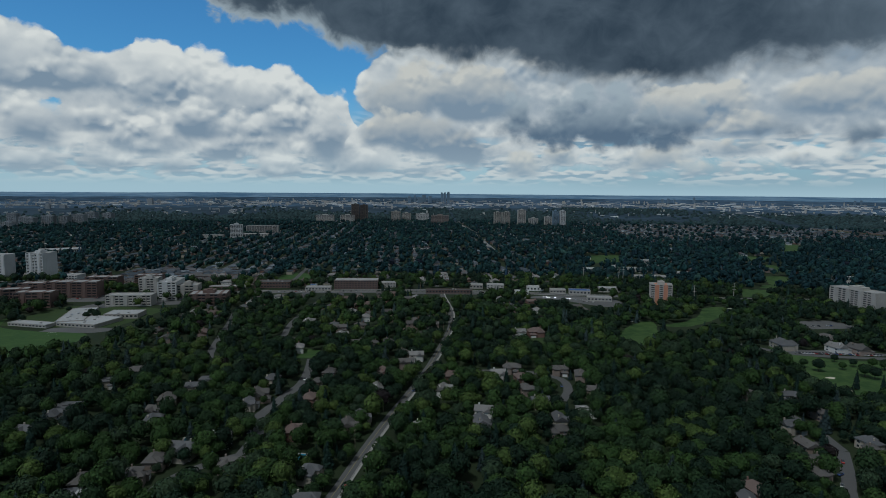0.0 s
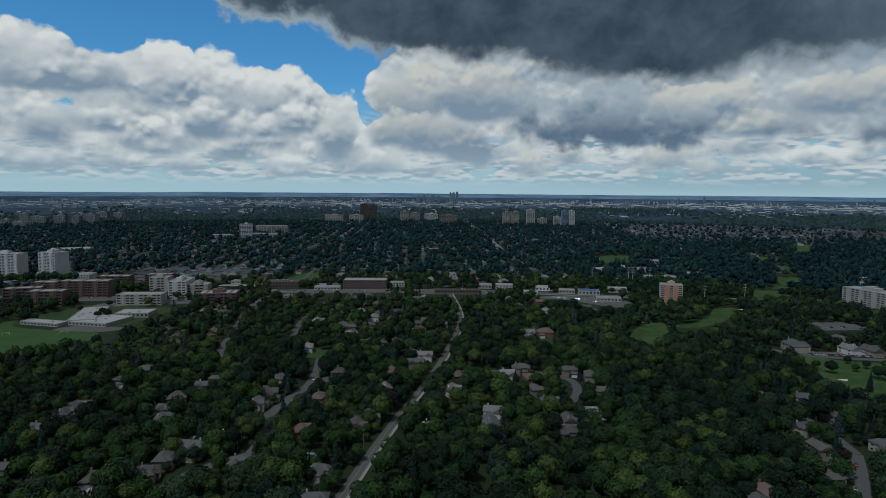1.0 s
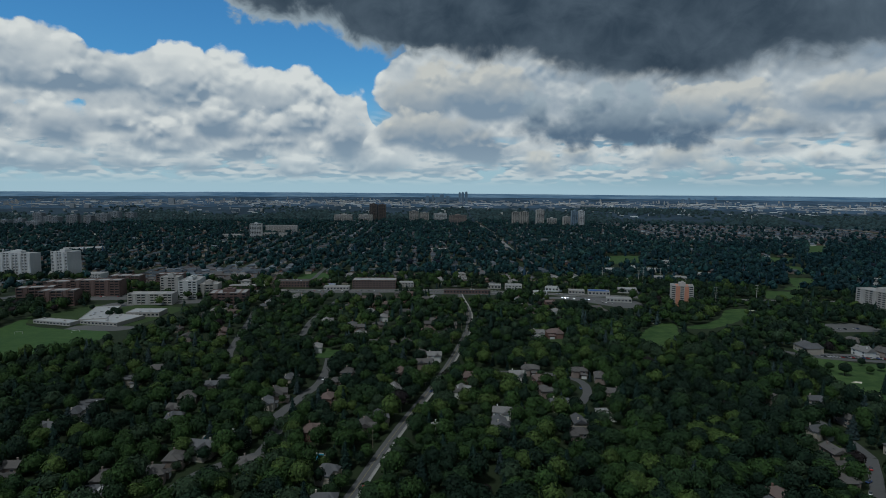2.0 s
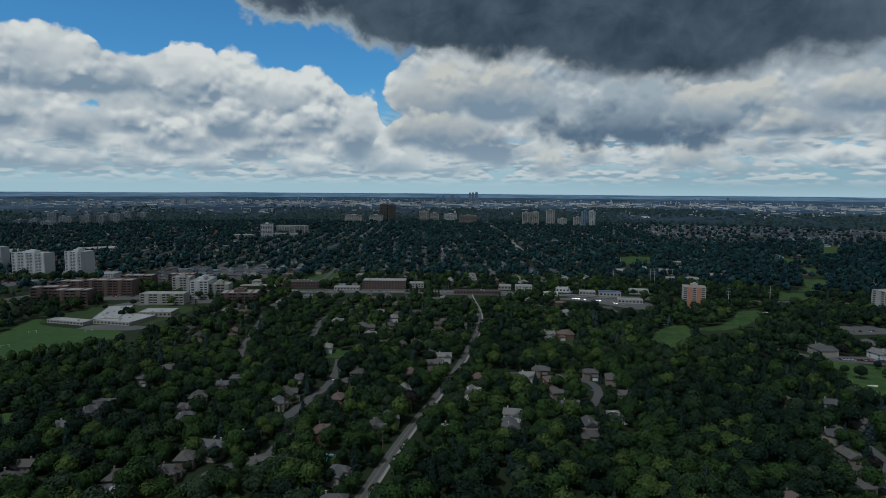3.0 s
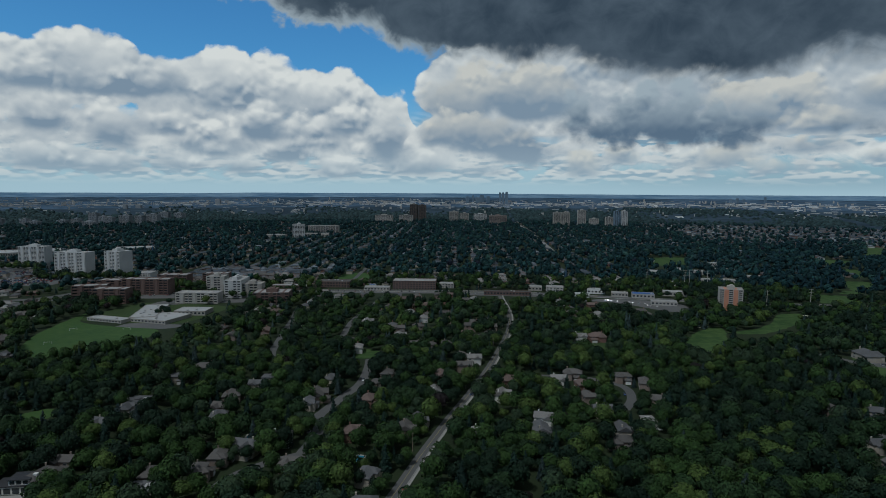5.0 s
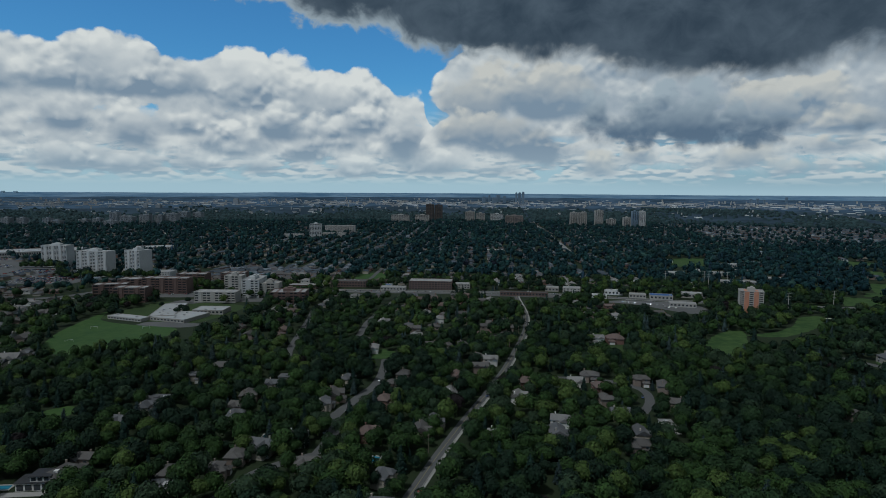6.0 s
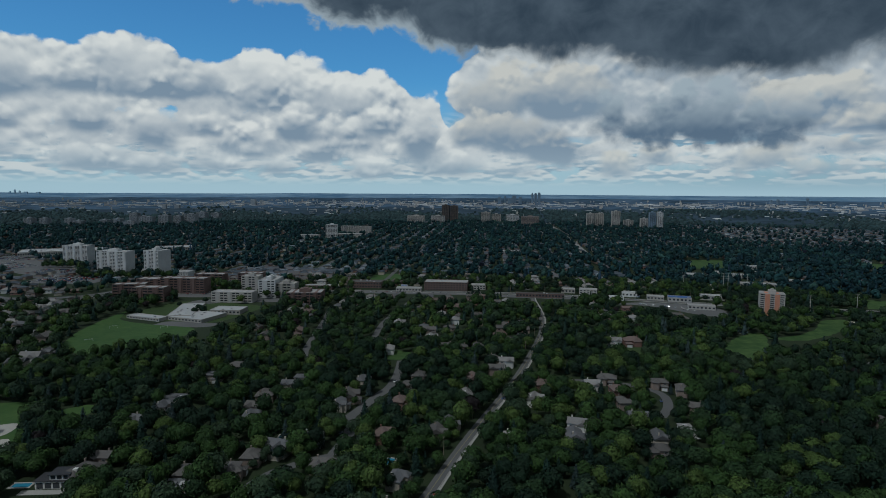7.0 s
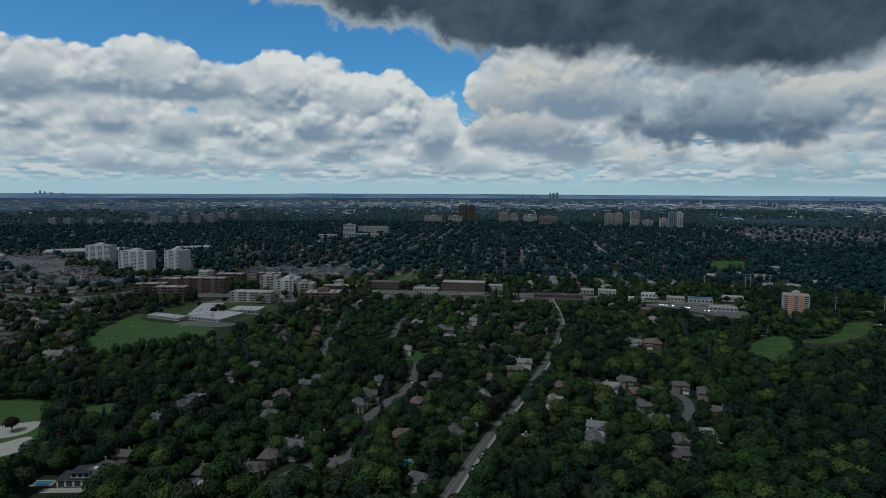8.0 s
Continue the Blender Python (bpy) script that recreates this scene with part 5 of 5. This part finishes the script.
def conifer(seed, tiers, per_tier, leaf):
    """A spruce about 1 across and 2.4 high: drooping tiers."""
    r = np.random.default_rng(seed)
    vs, fs, k = [], [], 0
    seg = 7
    ring = [(0.36 * math.cos(2 * math.pi * i / seg), 0.36 * math.sin(2 * math.pi * i / seg), 0.2) for i in range(seg)]
    vs.append(np.array(ring + [(0, 0, 2.35)]))
    fs.append(np.array([(i, (i + 1) % seg, seg) for i in range(seg)]))
    k = seg + 1
    for t in range(tiers):
        h = t / tiers
        rad = 0.56 * (1 - h) + 0.04
        m = max(3, int(per_tier * (1 - 0.7 * h)))
        a = r.uniform(0, 2 * math.pi, m)
        d = np.stack([np.cos(a), np.sin(a), np.full(m, 0.55)], 1)
        d /= np.linalg.norm(d, axis=1)[:, None]
        p = np.stack([rad * 0.8 * np.cos(a), rad * 0.8 * np.sin(a), np.full(m, 0.22 + 2.15 * h)], 1) + r.normal(0, 0.03, (m, 3))
        v, f = sprays(p, d, leaf * (1.1 - 0.6 * h), r)
        vs.append(v)
        fs.append(f + k)
        k += len(v)
    return np.concatenate(vs), np.concatenate(fs)


def trunk_mesh(seed):
    """A tapered trunk with four limbs, 1 unit to the crown's middle."""
    r = random.Random(seed)
    vs, fs = [], []

    def limb(a, b, ra, rb):
        a, b = Vector(a), Vector(b)
        d = (b - a).normalized()
        u = d.orthogonal().normalized()
        w = d.cross(u)
        k = len(vs)
        for p, q in ((a, ra), (b, rb)):
            for i in range(6):
                t = 2 * math.pi * i / 6
                vs.append(p + q * (math.cos(t) * u + math.sin(t) * w))
        for i in range(6):
            j = (i + 1) % 6
            fs.append((k + i, k + j, k + 6 + j, k + 6 + i))

    limb((0, 0, -0.05), (0.03, 0.02, 0.8), 0.075, 0.045)
    limb((0.03, 0.02, 0.8), (0, 0, 1.5), 0.045, 0.015)
    for i in range(4):
        t = 2 * math.pi * (i + r.random() * 0.6) / 4
        limb((0.02, 0.01, 0.5 + 0.1 * i), (0.5 * math.cos(t), 0.5 * math.sin(t), 1.0 + 0.15 * i), 0.03, 0.01)
    return mesh_of("trunk", vs, fs, BARK)


def tree_sites(r0, r1, gap, seed, keep):
    """Jittered grid of sites in the seen sector, clear of roads, buildings and open ground."""
    r = np.random.default_rng(seed)
    n = int(2 * r1 / gap)
    gx, gy = np.meshgrid(np.arange(-n // 2, n // 2 + 1) * gap, np.arange(int(80 / gap), int(r1 / gap) + 1) * gap)
    px = gx.ravel() + r.uniform(-0.48, 0.48, gx.size) * gap
    py = gy.ravel() + r.uniform(-0.48, 0.48, gx.size) * gap
    dist, a = np.hypot(px, py), np.degrees(np.arctan2(px, py))
    ok = (dist > r0) & (dist <= r1) & (a > -50) & (a < 41)
    px, py = px[ok], py[ok]
    ok = r.random(len(px)) < keep(px, py)
    away = np.hypot(px, py)
    for poly in CLEAR:
        mid = sum(p[0] for p in poly) / len(poly), sum(p[1] for p in poly) / len(poly)
        for reach in (0.0, 9.0, 18.0, 27.0) if math.hypot(*mid) < 760 else (0.0, 12.0, 25.0, 38.0, 51.0, 64.0):
            ok &= ~inside(px * (1 + reach / away), py * (1 + reach / away), poly)
    for pts, half, seen in ROADS:
        ok &= ~near_line(px, py, pts, half if seen else half - 2.0)
        if r0 < 1000 and seen:
            for reach in (8.0, 16.0, 23.0):
                ok &= ~near_line(px * (1 + reach / away), py * (1 + reach / away), pts, half - 1.6)
        elif seen:
            for reach in (15.0, 32.0, 48.0, 64.0) if half > 9 else (15.0, 32.0):
                ok &= ~near_line(px * (1 + reach / away), py * (1 + reach / away), pts, half - 1.6)
    for bx, by, br in BLOCKED + SITES:
        if r0 - 40 < math.hypot(bx, by) < r1 + 40:
            ok &= np.hypot(px - bx, py - by) > br
    return px[ok], py[ok]


def density(px, py):
    """How wooded the land is: dense in the valley and near, thinner in the rows of houses."""
    valley = (px - (0.155 * py + 52) > 0) & (py < 1680)
    lot = ((px < -500) & (py < 990)) | ((px > -570) & (px < -330) & (py > 985) & (py < 1170))
    out = np.where(py > 955, 0.74, 0.92)
    out = np.where(lot, 0.60, out)
    out = np.where((px < -300) & (py > 955), 0.64, out)
    out = np.where(valley, 0.97, out)
    out = np.where((py > 1950) & (px > 650), 0.25, out)
    return out


def species(px, py, r):
    """A leaf material for each tree, in drifts."""
    k = len(px)
    base = r.choice([0, 1, 2, 3, 4], k, p=[0.34, 0.29, 0.20, 0.10, 0.07])
    drift = np.sin(px * 0.021 + 1.0) * np.sin(py * 0.017 + px * 0.006)
    base = np.where((drift > 0.45) & (r.random(k) < 0.45), r.choice([0, 3, 4], k), base)
    base = np.where((drift < -0.40) & (r.random(k) < 0.55), 2, base)
    base = np.where((px > 0.42 * py) & (r.random(k) < 0.3), 2, base)
    sel = r.random(k)
    base = np.where(sel < 0.085, 5, base)
    base = np.where((sel >= 0.085) & (sel < 0.105), 6, base)
    base = np.where((sel >= 0.105) & (sel < 0.112), 7, base)
    return base


def grow(name, px, py, broad, spruce, size, seed, label, leaves=LEAVES):
    """One joined mesh of many trees, from a few crowns turned and scaled."""
    r = np.random.default_rng(seed)
    sp = species(px, py, r)
    vs, fs, ix, k = [], [], [], 0
    for i in range(len(px)):
        con = sp[i] in (5, 6)
        v, f = (spruce if con else broad)[int(r.integers(0, len(spruce if con else broad)))]
        a = r.uniform(0, 2 * math.pi)
        s = (size[0] + (size[1] - size[0]) * r.random() ** 1.4) * (1.35 if con else 1.0)
        sz = s * (r.uniform(0.85, 1.05) if con else r.uniform(0.90, 1.35))
        c, q = math.cos(a), math.sin(a)
        x = px[i] + s * (c * v[:, 0] - q * v[:, 1])
        y = py[i] + s * (q * v[:, 0] + c * v[:, 1])
        vs.append(np.stack([x, y, sz * v[:, 2]], 1))
        fs.append(f + k)
        ix.append(np.full(len(f), sp[i]))
        k += len(v)
    me = tri_mesh(name, np.concatenate(vs), np.concatenate(fs), leaves, np.concatenate(ix))
    return tagged(new(name, me), label, "trees", kind="stuff")


BLOCKED += [(UNIT * x, UNIT * y, 5.0) for x, y in ((31, 248), (121, 274), (116, 283), (126, 268), (71, 228), (77, 226), (142, 303), (-174, 271), (-187, 265), (-133, 379), (-226, 383), (183, 390), (-252, 475))]


def plant():
    near_b = [broadleaf(20 + i, 540, 0.105) for i in range(8)]
    wood_b = [broadleaf(20 + i, 380, 0.125, False) for i in range(8)]
    near_c = [conifer(40 + i, 15, 24, 0.14) for i in range(3)]
    mid_b = [broadleaf(50 + i, 110, 0.19, False) for i in range(6)]
    mid_c = [conifer(60 + i, 8, 9, 0.22) for i in range(2)]
    far_b = [broadleaf(70 + i, 16, 0.40, False) for i in range(5)]
    far_c = [conifer(80, 4, 6, 0.3)]
    # nearest trees, each a thing with trunk and crown
    px, py = tree_sites(190, 610, 7.7, 101, density)
    d = np.hypot(px, py)
    order = np.argsort(d)
    first, rest = order[:300], order[300:]
    r = np.random.default_rng(5)
    sp = species(px, py, r)
    trunks = [trunk_mesh(i) for i in range(3)]
    crowns = {}
    words = ["green maple tree with a full rounded crown", "green oak tree with a broad crown", "dark green broadleaf tree with dense crown", "light green ash tree in full leaf", "olive green broadleaf tree in leaf", "dark green pointed spruce tree", "blue-grey pointed spruce tree", "copper-leaved beech tree with round crown"]
    for i in first:
        s = int(sp[i])
        j = int(r.integers(0, 3 if s in (5, 6) else 8))
        if (s, j) not in crowns:
            v, f = near_c[j] if s in (5, 6) else near_b[j]
            crowns[s, j] = tri_mesh("crown", v, f, [LEAVES[s]], np.zeros(len(f)))
        size = 3.0 + 4.0 * r.random() ** 1.5
        tree = thing("tree", pose(px[i], py[i], 0, 0, 0, r.uniform(0, 360)) @ Matrix.Diagonal((size, size, size * r.uniform(0.95, 1.3) * (0.95 if s in (5, 6) else 1.0), 1)), words[s], "tree", "trees near the street")
        part("trunk", trunks[int(r.integers(0, 3))], tree)
        part("crown", crowns[s, j], tree)
    grow("trees", px[rest], py[rest], wood_b, near_c, (2.7, 6.6), 7, "dense mixed woodland of green broadleaf trees and spruces")
    px, py = tree_sites(610, 1070, 9.6, 102, density)
    # a belt of trees before the white towers
    r = np.random.default_rng(31)
    belt = smooth_line([(UNIT * a, UNIT * b) for a, b in ((-735, 838), (-670, 836), (-610, 762), (-556, 752), (-505, 768), (-474, 764))], 5.5)
    belt = np.concatenate([belt + r.normal(0, 2.2, belt.shape), belt + r.normal(0, 2.2, belt.shape) + np.array((3.0, -9.0))])
    px, py = np.concatenate([px, belt[:, 0]]), np.concatenate([py, belt[:, 1]])
    grow("trees", px, py, mid_b, mid_c, (3.0, 6.4), 8, "dense green trees between houses and along a valley")
    r = np.random.default_rng(12)
    px, py = tree_sites(3000, 3760, 17.0, 104, lambda a, b: np.full(len(a), 0.92))
    keep = np.sin(px * 0.004 + 0.5) * np.sin(py * 0.006 + px * 0.002) + r.normal(0, 0.35, len(px)) > -0.7 + 1.3 * (np.hypot(px, py) - 3000) / 760
    px, py = px[keep], py[keep]
    ring = 2 * math.pi * np.arange(5) / 5
    cv = np.concatenate([np.stack([0.9 * np.cos(ring), 0.9 * np.sin(ring), np.full(5, 0.0)], 1), np.stack([0.95 * np.cos(ring + 0.6), 0.95 * np.sin(ring + 0.6), np.full(5, 0.62)], 1), np.array([(0.0, 0.0, 1.0)])])
    cf = np.array([f for a in range(5) for b in [(a + 1) % 5] for f in ((a, b, 5 + a), (b, 5 + b, 5 + a), (5 + a, 5 + b, 10))])
    k, m = len(px), len(cv)
    sx = r.uniform(6, 11, (k, 1))
    turn = r.uniform(0, 6.28, (k, 1))
    x = px[:, None] + sx * (np.cos(turn) * cv[None, :, 0] - np.sin(turn) * cv[None, :, 1])
    y = py[:, None] + sx * (np.sin(turn) * cv[None, :, 0] + np.cos(turn) * cv[None, :, 1])
    z = 125.5 * (np.hypot(px, py)[:, None] - 3000) / 1850 - 2.5 + r.uniform(9.0, 16.0, (k, 1)) * cv[None, :, 2]
    faces = (cf[None] + (np.arange(k) * m)[:, None, None]).reshape(-1, 3)
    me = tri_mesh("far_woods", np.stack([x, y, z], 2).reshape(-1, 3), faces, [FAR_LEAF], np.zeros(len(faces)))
    tagged(new("far_woods", me), "dark far woods on the plain, tinted haze blue", "woods", kind="stuff")
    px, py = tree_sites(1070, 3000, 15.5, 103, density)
    grow("far_trees", px, py, far_b, far_c, (4.6, 7.6), 9, "far green trees, haze-tinted, among rows of houses", HAZE_LEAVES)


plant()


# ---------------------------------------------------------------- small things


def single_tree(x, y, size, kind, seed, label):
    """A tree standing alone."""
    v, f = conifer(seed, 15, 24, 0.14) if kind in (5, 6) else broadleaf(seed, 520, 0.11)
    tree = thing("tree", pose(UNIT * x, UNIT * y, 0, 0, 0, 37 * seed) @ Matrix.Diagonal((size, size, size * (1.35 if kind in (5, 6) else 1.0), 1)), label, "tree", "trees on the open ground")
    part("trunk", trunk_mesh(seed), tree)
    part("crown", tri_mesh("crown", v, f, [LEAVES[kind]], np.zeros(len(f))), tree)


for i, (x, y, size) in enumerate(((256, 395, 5.0), (252, 405, 3.6), (246, 419, 3.4), (275, 399, 3.2), (287, 406, 3.4), (279, 383, 5.2), (282, 378, 4.6), (299, 404, 4.0), (282, 418, 3.2), (303, 398, 4.4), (310, 384, 5.0), (330, 395, 5.2))):
    single_tree(x, y, size, (2, 1, 2, 0)[i % 4], 200 + i, "round dark green tree on the fairway")
single_tree(256, 358, 5.2, 5, 220, "dark pointed spruce beside a bunker")
single_tree(268, 352, 4.6, 5, 221, "dark pointed spruce on the fairway edge")
for i, (x, y) in enumerate(((-318, 545), (-311, 549), (-322, 560), (-316, 556))):
    single_tree(x, y, 4.2, 2, 230 + i, "dark green tree in the school courtyard")
for i, (x, y, size) in enumerate(((-262, 262, 4.5), (-338, 600, 4.0), (-352, 575, 3.6), (-375, 530, 4.6), (-380, 538, 5.0), (-386, 552, 4.8), (-366, 530, 4.2))):
    single_tree(x, y, size, 2 if i else 7, 240 + i, "dark round tree on open ground")
for i, (x, y, size) in enumerate(((31, 248, 6.2), (121, 274, 7.0), (116, 283, 6.4), (126, 268, 6.6), (71, 228, 6.6), (77, 226, 6.0), (142, 303, 5.6), (-174, 271, 6.0), (-187, 265, 6.2), (-133, 379, 5.4), (-226, 383, 5.6), (183, 390, 5.2))):
    single_tree(x, y, size, 3, 260 + i, "yellow-green willow standing out of the woods")


def bare_tree(x, y):
    """A dead tree: bare pale limbs."""
    r = random.Random(4)
    bark = surface("bleached dead wood", (0.20, 0.18, 0.155), (0.30, 0.27, 0.24), 0.9, 2.0, 0.2)
    tree = thing("dead_tree", pose(UNIT * x, UNIT * y, 0), "bare dead tree with pale limbs", "tree")
    bm = bmesh.new()

    def limb(a, d, length, rad, depth):
        b = a + d * length
        m = Matrix.Translation((a + b) / 2) @ d.to_track_quat("Z", "Y").to_matrix().to_4x4()
        bmesh.ops.create_cone(bm, cap_ends=True, segments=5, radius1=rad, radius2=rad * 0.55, depth=length, matrix=m)
        if depth:
            for _ in range(3):
                e = (d + Vector((r.uniform(-0.8, 0.8), r.uniform(-0.8, 0.8), r.uniform(-0.1, 0.6)))).normalized()
                limb(a + d * length * r.uniform(0.7, 1.0), e, length * 0.62, rad * 0.55, depth - 1)

    limb(Vector((0, 0, 0)), Vector((0, 0, 1)), 7.5, 0.35, 4)
    me = bpy.data.meshes.new("limbs")
    bm.to_mesh(me)
    bm.free()
    me.materials.append(bark)
    part("limbs", me, tree)


bare_tree(-252, 475)


def build_car(paint, label):
    """A small car: body, glazed cabin, four wheels, lights."""
    ob = thing("car", Matrix(), label, "car", "parked cars")
    part("body", bevelled("body", (4.5, 1.8, 0.75), paint, 0.18, (0, 0, 0.68)), ob)
    bm = bmesh.new()
    bmesh.ops.create_cube(bm, size=1.0, matrix=Matrix.Translation((-0.2, 0, 1.3)) @ Matrix.Diagonal((2.6, 1.6, 0.6, 1)))
    for v in bm.verts:
        if v.co.z > 1.3:
            v.co.x = -0.2 + (v.co.x + 0.2) * 0.66
            v.co.y *= 0.86
    me = bpy.data.meshes.new("cabin")
    bm.to_mesh(me)
    bm.free()
    me.materials.append(GLASS)
    part("cabin", me, ob, None, "dark tinted windows")
    bm = bmesh.new()
    bmesh.ops.create_cone(bm, cap_ends=True, segments=12, radius1=0.33, radius2=0.33, depth=0.22, matrix=Matrix.Rotation(math.pi / 2, 4, "X"))
    wheel = bpy.data.meshes.new("wheel")
    bm.to_mesh(wheel)
    bm.free()
    wheel.materials.append(RUBBER)
    for x in (-1.4, 1.4):
        for y in (-0.82, 0.82):
            part("wheel", wheel, ob, Matrix.Translation((x, y, 0.33)))
    return ob


CAR_KINDS = [build_car(CARS[i], w) for i, w in enumerate(("white parked car with dark windows", "black parked car with dark windows", "silver parked car with dark windows", "red parked car with dark windows", "blue parked car with dark windows"))]
CAR_USED = [False] * 5


def car(x, y, rot, z=0.1):
    k = int(rng.choice((0, 0, 1, 1, 2, 2, 2, 3, 4)))
    m = pose(UNIT * x, UNIT * y, z, 0, 0, rot)
    if not CAR_USED[k]:
        CAR_USED[k] = True
        CAR_KINDS[k].matrix_basis = m
        return
    copy_thing(CAR_KINDS[k], m)


for i in range(26):
    if rng.random() < 0.85:
        car(268 + 2.35 * i, 440.5 - 0.28 * i, 84)
for x0, y0, dx, dy, count, rot in ((-390, 648, 3.0, 0.4, 16, 90), (-200, 698, 3.2, 0.3, 22, 92), (-128, 704, 3.0, 0.2, 14, 90), (-26, 702, 3.0, 0, 20, 90), (120, 672, 3.0, -1.2, 14, 70), (150, 652, 3.0, -1.6, 10, 65), (-560, 705, 2.6, 3.6, 8, 10), (-640, 705, 3.0, 0.5, 18, 95), (-640, 716, 3.0, 0.5, 18, 95), (-640, 728, 3.0, 0.5, 18, 95), (-700, 780, 3.0, 0.6, 14, 95), (-300, 626, 2.6, 0.6, 10, 95), (-450, 700, 1.0, 3.4, 9, 10), (336, 530, 3.0, 0.5, 9, 95)):
    for i in range(count):
        if rng.random() < 0.34:
            car(x0 + dx * i, y0 + dy * i, rot + rng.uniform(-3, 3))
for x, y, r in ((-35, 236, 68), (-13, 352, 66), (9, 505, 80), (13.5, 590, 92), (-60, 716, 2), (-150, 708, 5), (50, 711, -6), (120, 699, -8), (166, 236, 60), (181, 258, 62), (-88, 318, 95), (-91, 288, 88), (-300, 679, 10), (-370, 664, 8), (169, 251, 30), (172, 246, 30), (-82, 372, 88), (77, 361, 80)):
    car(x, y, r)


def pole(x, y, h, arms, label):
    """A utility pole with cross-arms and insulators."""
    ob = thing("utility_pole", pose(UNIT * x, UNIT * y, 0, 0, 0, 70), label, "utility pole", "utility poles along the roads")
    bm = bmesh.new()
    bmesh.ops.create_cone(bm, cap_ends=True, segments=8, radius1=0.2, radius2=0.12, depth=h, matrix=Matrix.Translation((0, 0, h / 2)))
    me = bpy.data.meshes.new("shaft")
    bm.to_mesh(me)
    bm.free()
    me.materials.append(WOOD_POLE)
    part("shaft", me, ob)
    for k in range(arms):
        part("cross_arm", boxes("cross_arm", [(-1.3, 1.3, -0.08, 0.08, h - 0.7 - 1.4 * k, h - 0.5 - 1.4 * k)], WOOD_POLE), ob)


for x, y in ((-44, 232), (-37, 272), (-28, 318), (-17, 362), (-9, 410), (-1, 455), (6, 500), (9, 545), (9, 590), (5, 640)):
    pole(x, y, 11.5, 1, "grey wooden utility pole beside the street")
for x in range(-420, 300, 40):
    pole(x, 722 - 0.00012 * (x + 40) ** 2 if x < 60 else 726 - 0.16 * (x - 60), 12.0, 2, "grey utility pole beside the arterial road")


def mast(x, y, h):
    """A steel transmission pole with three short arms a side."""
    ob = thing("transmission_pole", pose(UNIT * x, UNIT * y, 0, 0, 0, 10), "tall pale steel transmission pole", "transmission pole", "transmission poles")
    bm = bmesh.new()
    bmesh.ops.create_cone(bm, cap_ends=True, segments=8, radius1=0.55, radius2=0.22, depth=h, matrix=Matrix.Translation((0, 0, h / 2)))
    me = bpy.data.meshes.new("shaft")
    bm.to_mesh(me)
    bm.free()
    me.materials.append(GREY_CON)
    part("shaft", me, ob)
    for k in range(3):
        part("arm", boxes("arm", [(-3.0, 3.0, -0.12, 0.12, h - 1.0 - 4.0 * k, h - 0.7 - 4.0 * k)], GREY_CON), ob)


for x, y, h in ((233, 769, 30), (239, 771, 30), (259, 766, 30), (279, 648, 24), (330, 664, 24), (190, 780, 28)):
    mast(x, y, h)


def goal(x, y, rot):
    """A football goal: posts, bar and back stays."""
    ob = thing("football_goal", pose(UNIT * x, UNIT * y, 0.06, 0, 0, rot), "white tubular football goal on the field", "goal", "football goals")
    for s in (-3.6, 3.6):
        part("post", boxes("post", [(s - 0.09, s + 0.09, -0.09, 0.09, 0, 2.44)], TRIM), ob)
        part("stay", boxes("stay", [(s - 0.05, s + 0.05, 0.1, 1.8, 0.05, 0.15)], TRIM), ob)
    part("crossbar", boxes("crossbar", [(-3.69, 3.69, -0.09, 0.09, 2.443, 2.62)], TRIM), ob)


for x, y, r in ((-343, 434, 30), (-355, 479, 30), (-312, 486, 30)):
    goal(x, y, r)


def crowded_lot():
    """Closely parked cars on the lots by the mall, too many to count."""
    vs, fs, ix = [], [], []
    for x0, y0, ux, uy, rows, count in ((-640, 700, 1.0, 0.12, 6, 34), (-705, 770, 1.0, 0.2, 5, 30), (-960, 955, 0.9, -0.45, 6, 60), (-845, 842, 0.9, -0.45, 5, 40)):
        for j in range(rows):
            for i in range(count):
                if rng.random() < 0.35:
                    continue
                cx = UNIT * x0 + ux * 2.9 * i - uy * 13 * j
                cy = UNIT * y0 + uy * 2.9 * i + ux * 13 * j
                for b in ((-0.9, 0.9, -2.2, 2.2, 0.3, 1.0), (-0.75, 0.75, -1.3, 1.0, 1.0, 1.55)):
                    v, f = box(*b)
                    k = len(vs)
                    vs += [(cx + ux * p - uy * q, cy + uy * p + ux * q, r + 0.09) for p, q, r in v]
                    fs += [tuple(a + k for a in q) for q in f]
                    ix += ([int(rng.integers(0, 5))] if b[5] < 1.2 else [5]) * 6
    tagged(new("parked_cars", mesh_of("parked_cars", vs, fs, CARS + [GLASS], ix)), "crowded rows of cars on the mall's parking lots", "parked cars", kind="stuff")


crowded_lot()

hedge_v, hedge_f = conifer(300, 9, 14, 0.2)
hedge_me = tri_mesh("foliage", hedge_v, hedge_f, [LEAVES[5]], np.zeros(len(hedge_f)))
for i in range(12):
    bush = thing("cypress", pose(UNIT * -186 + 1.9 * i, UNIT * 206 + 0.5 * i, 0) @ Matrix.Diagonal((1.7, 1.7, 1.6, 1)), "clipped dark cypress in a hedge row", "bush", "cypress hedge")
    part("foliage", hedge_me, bush)
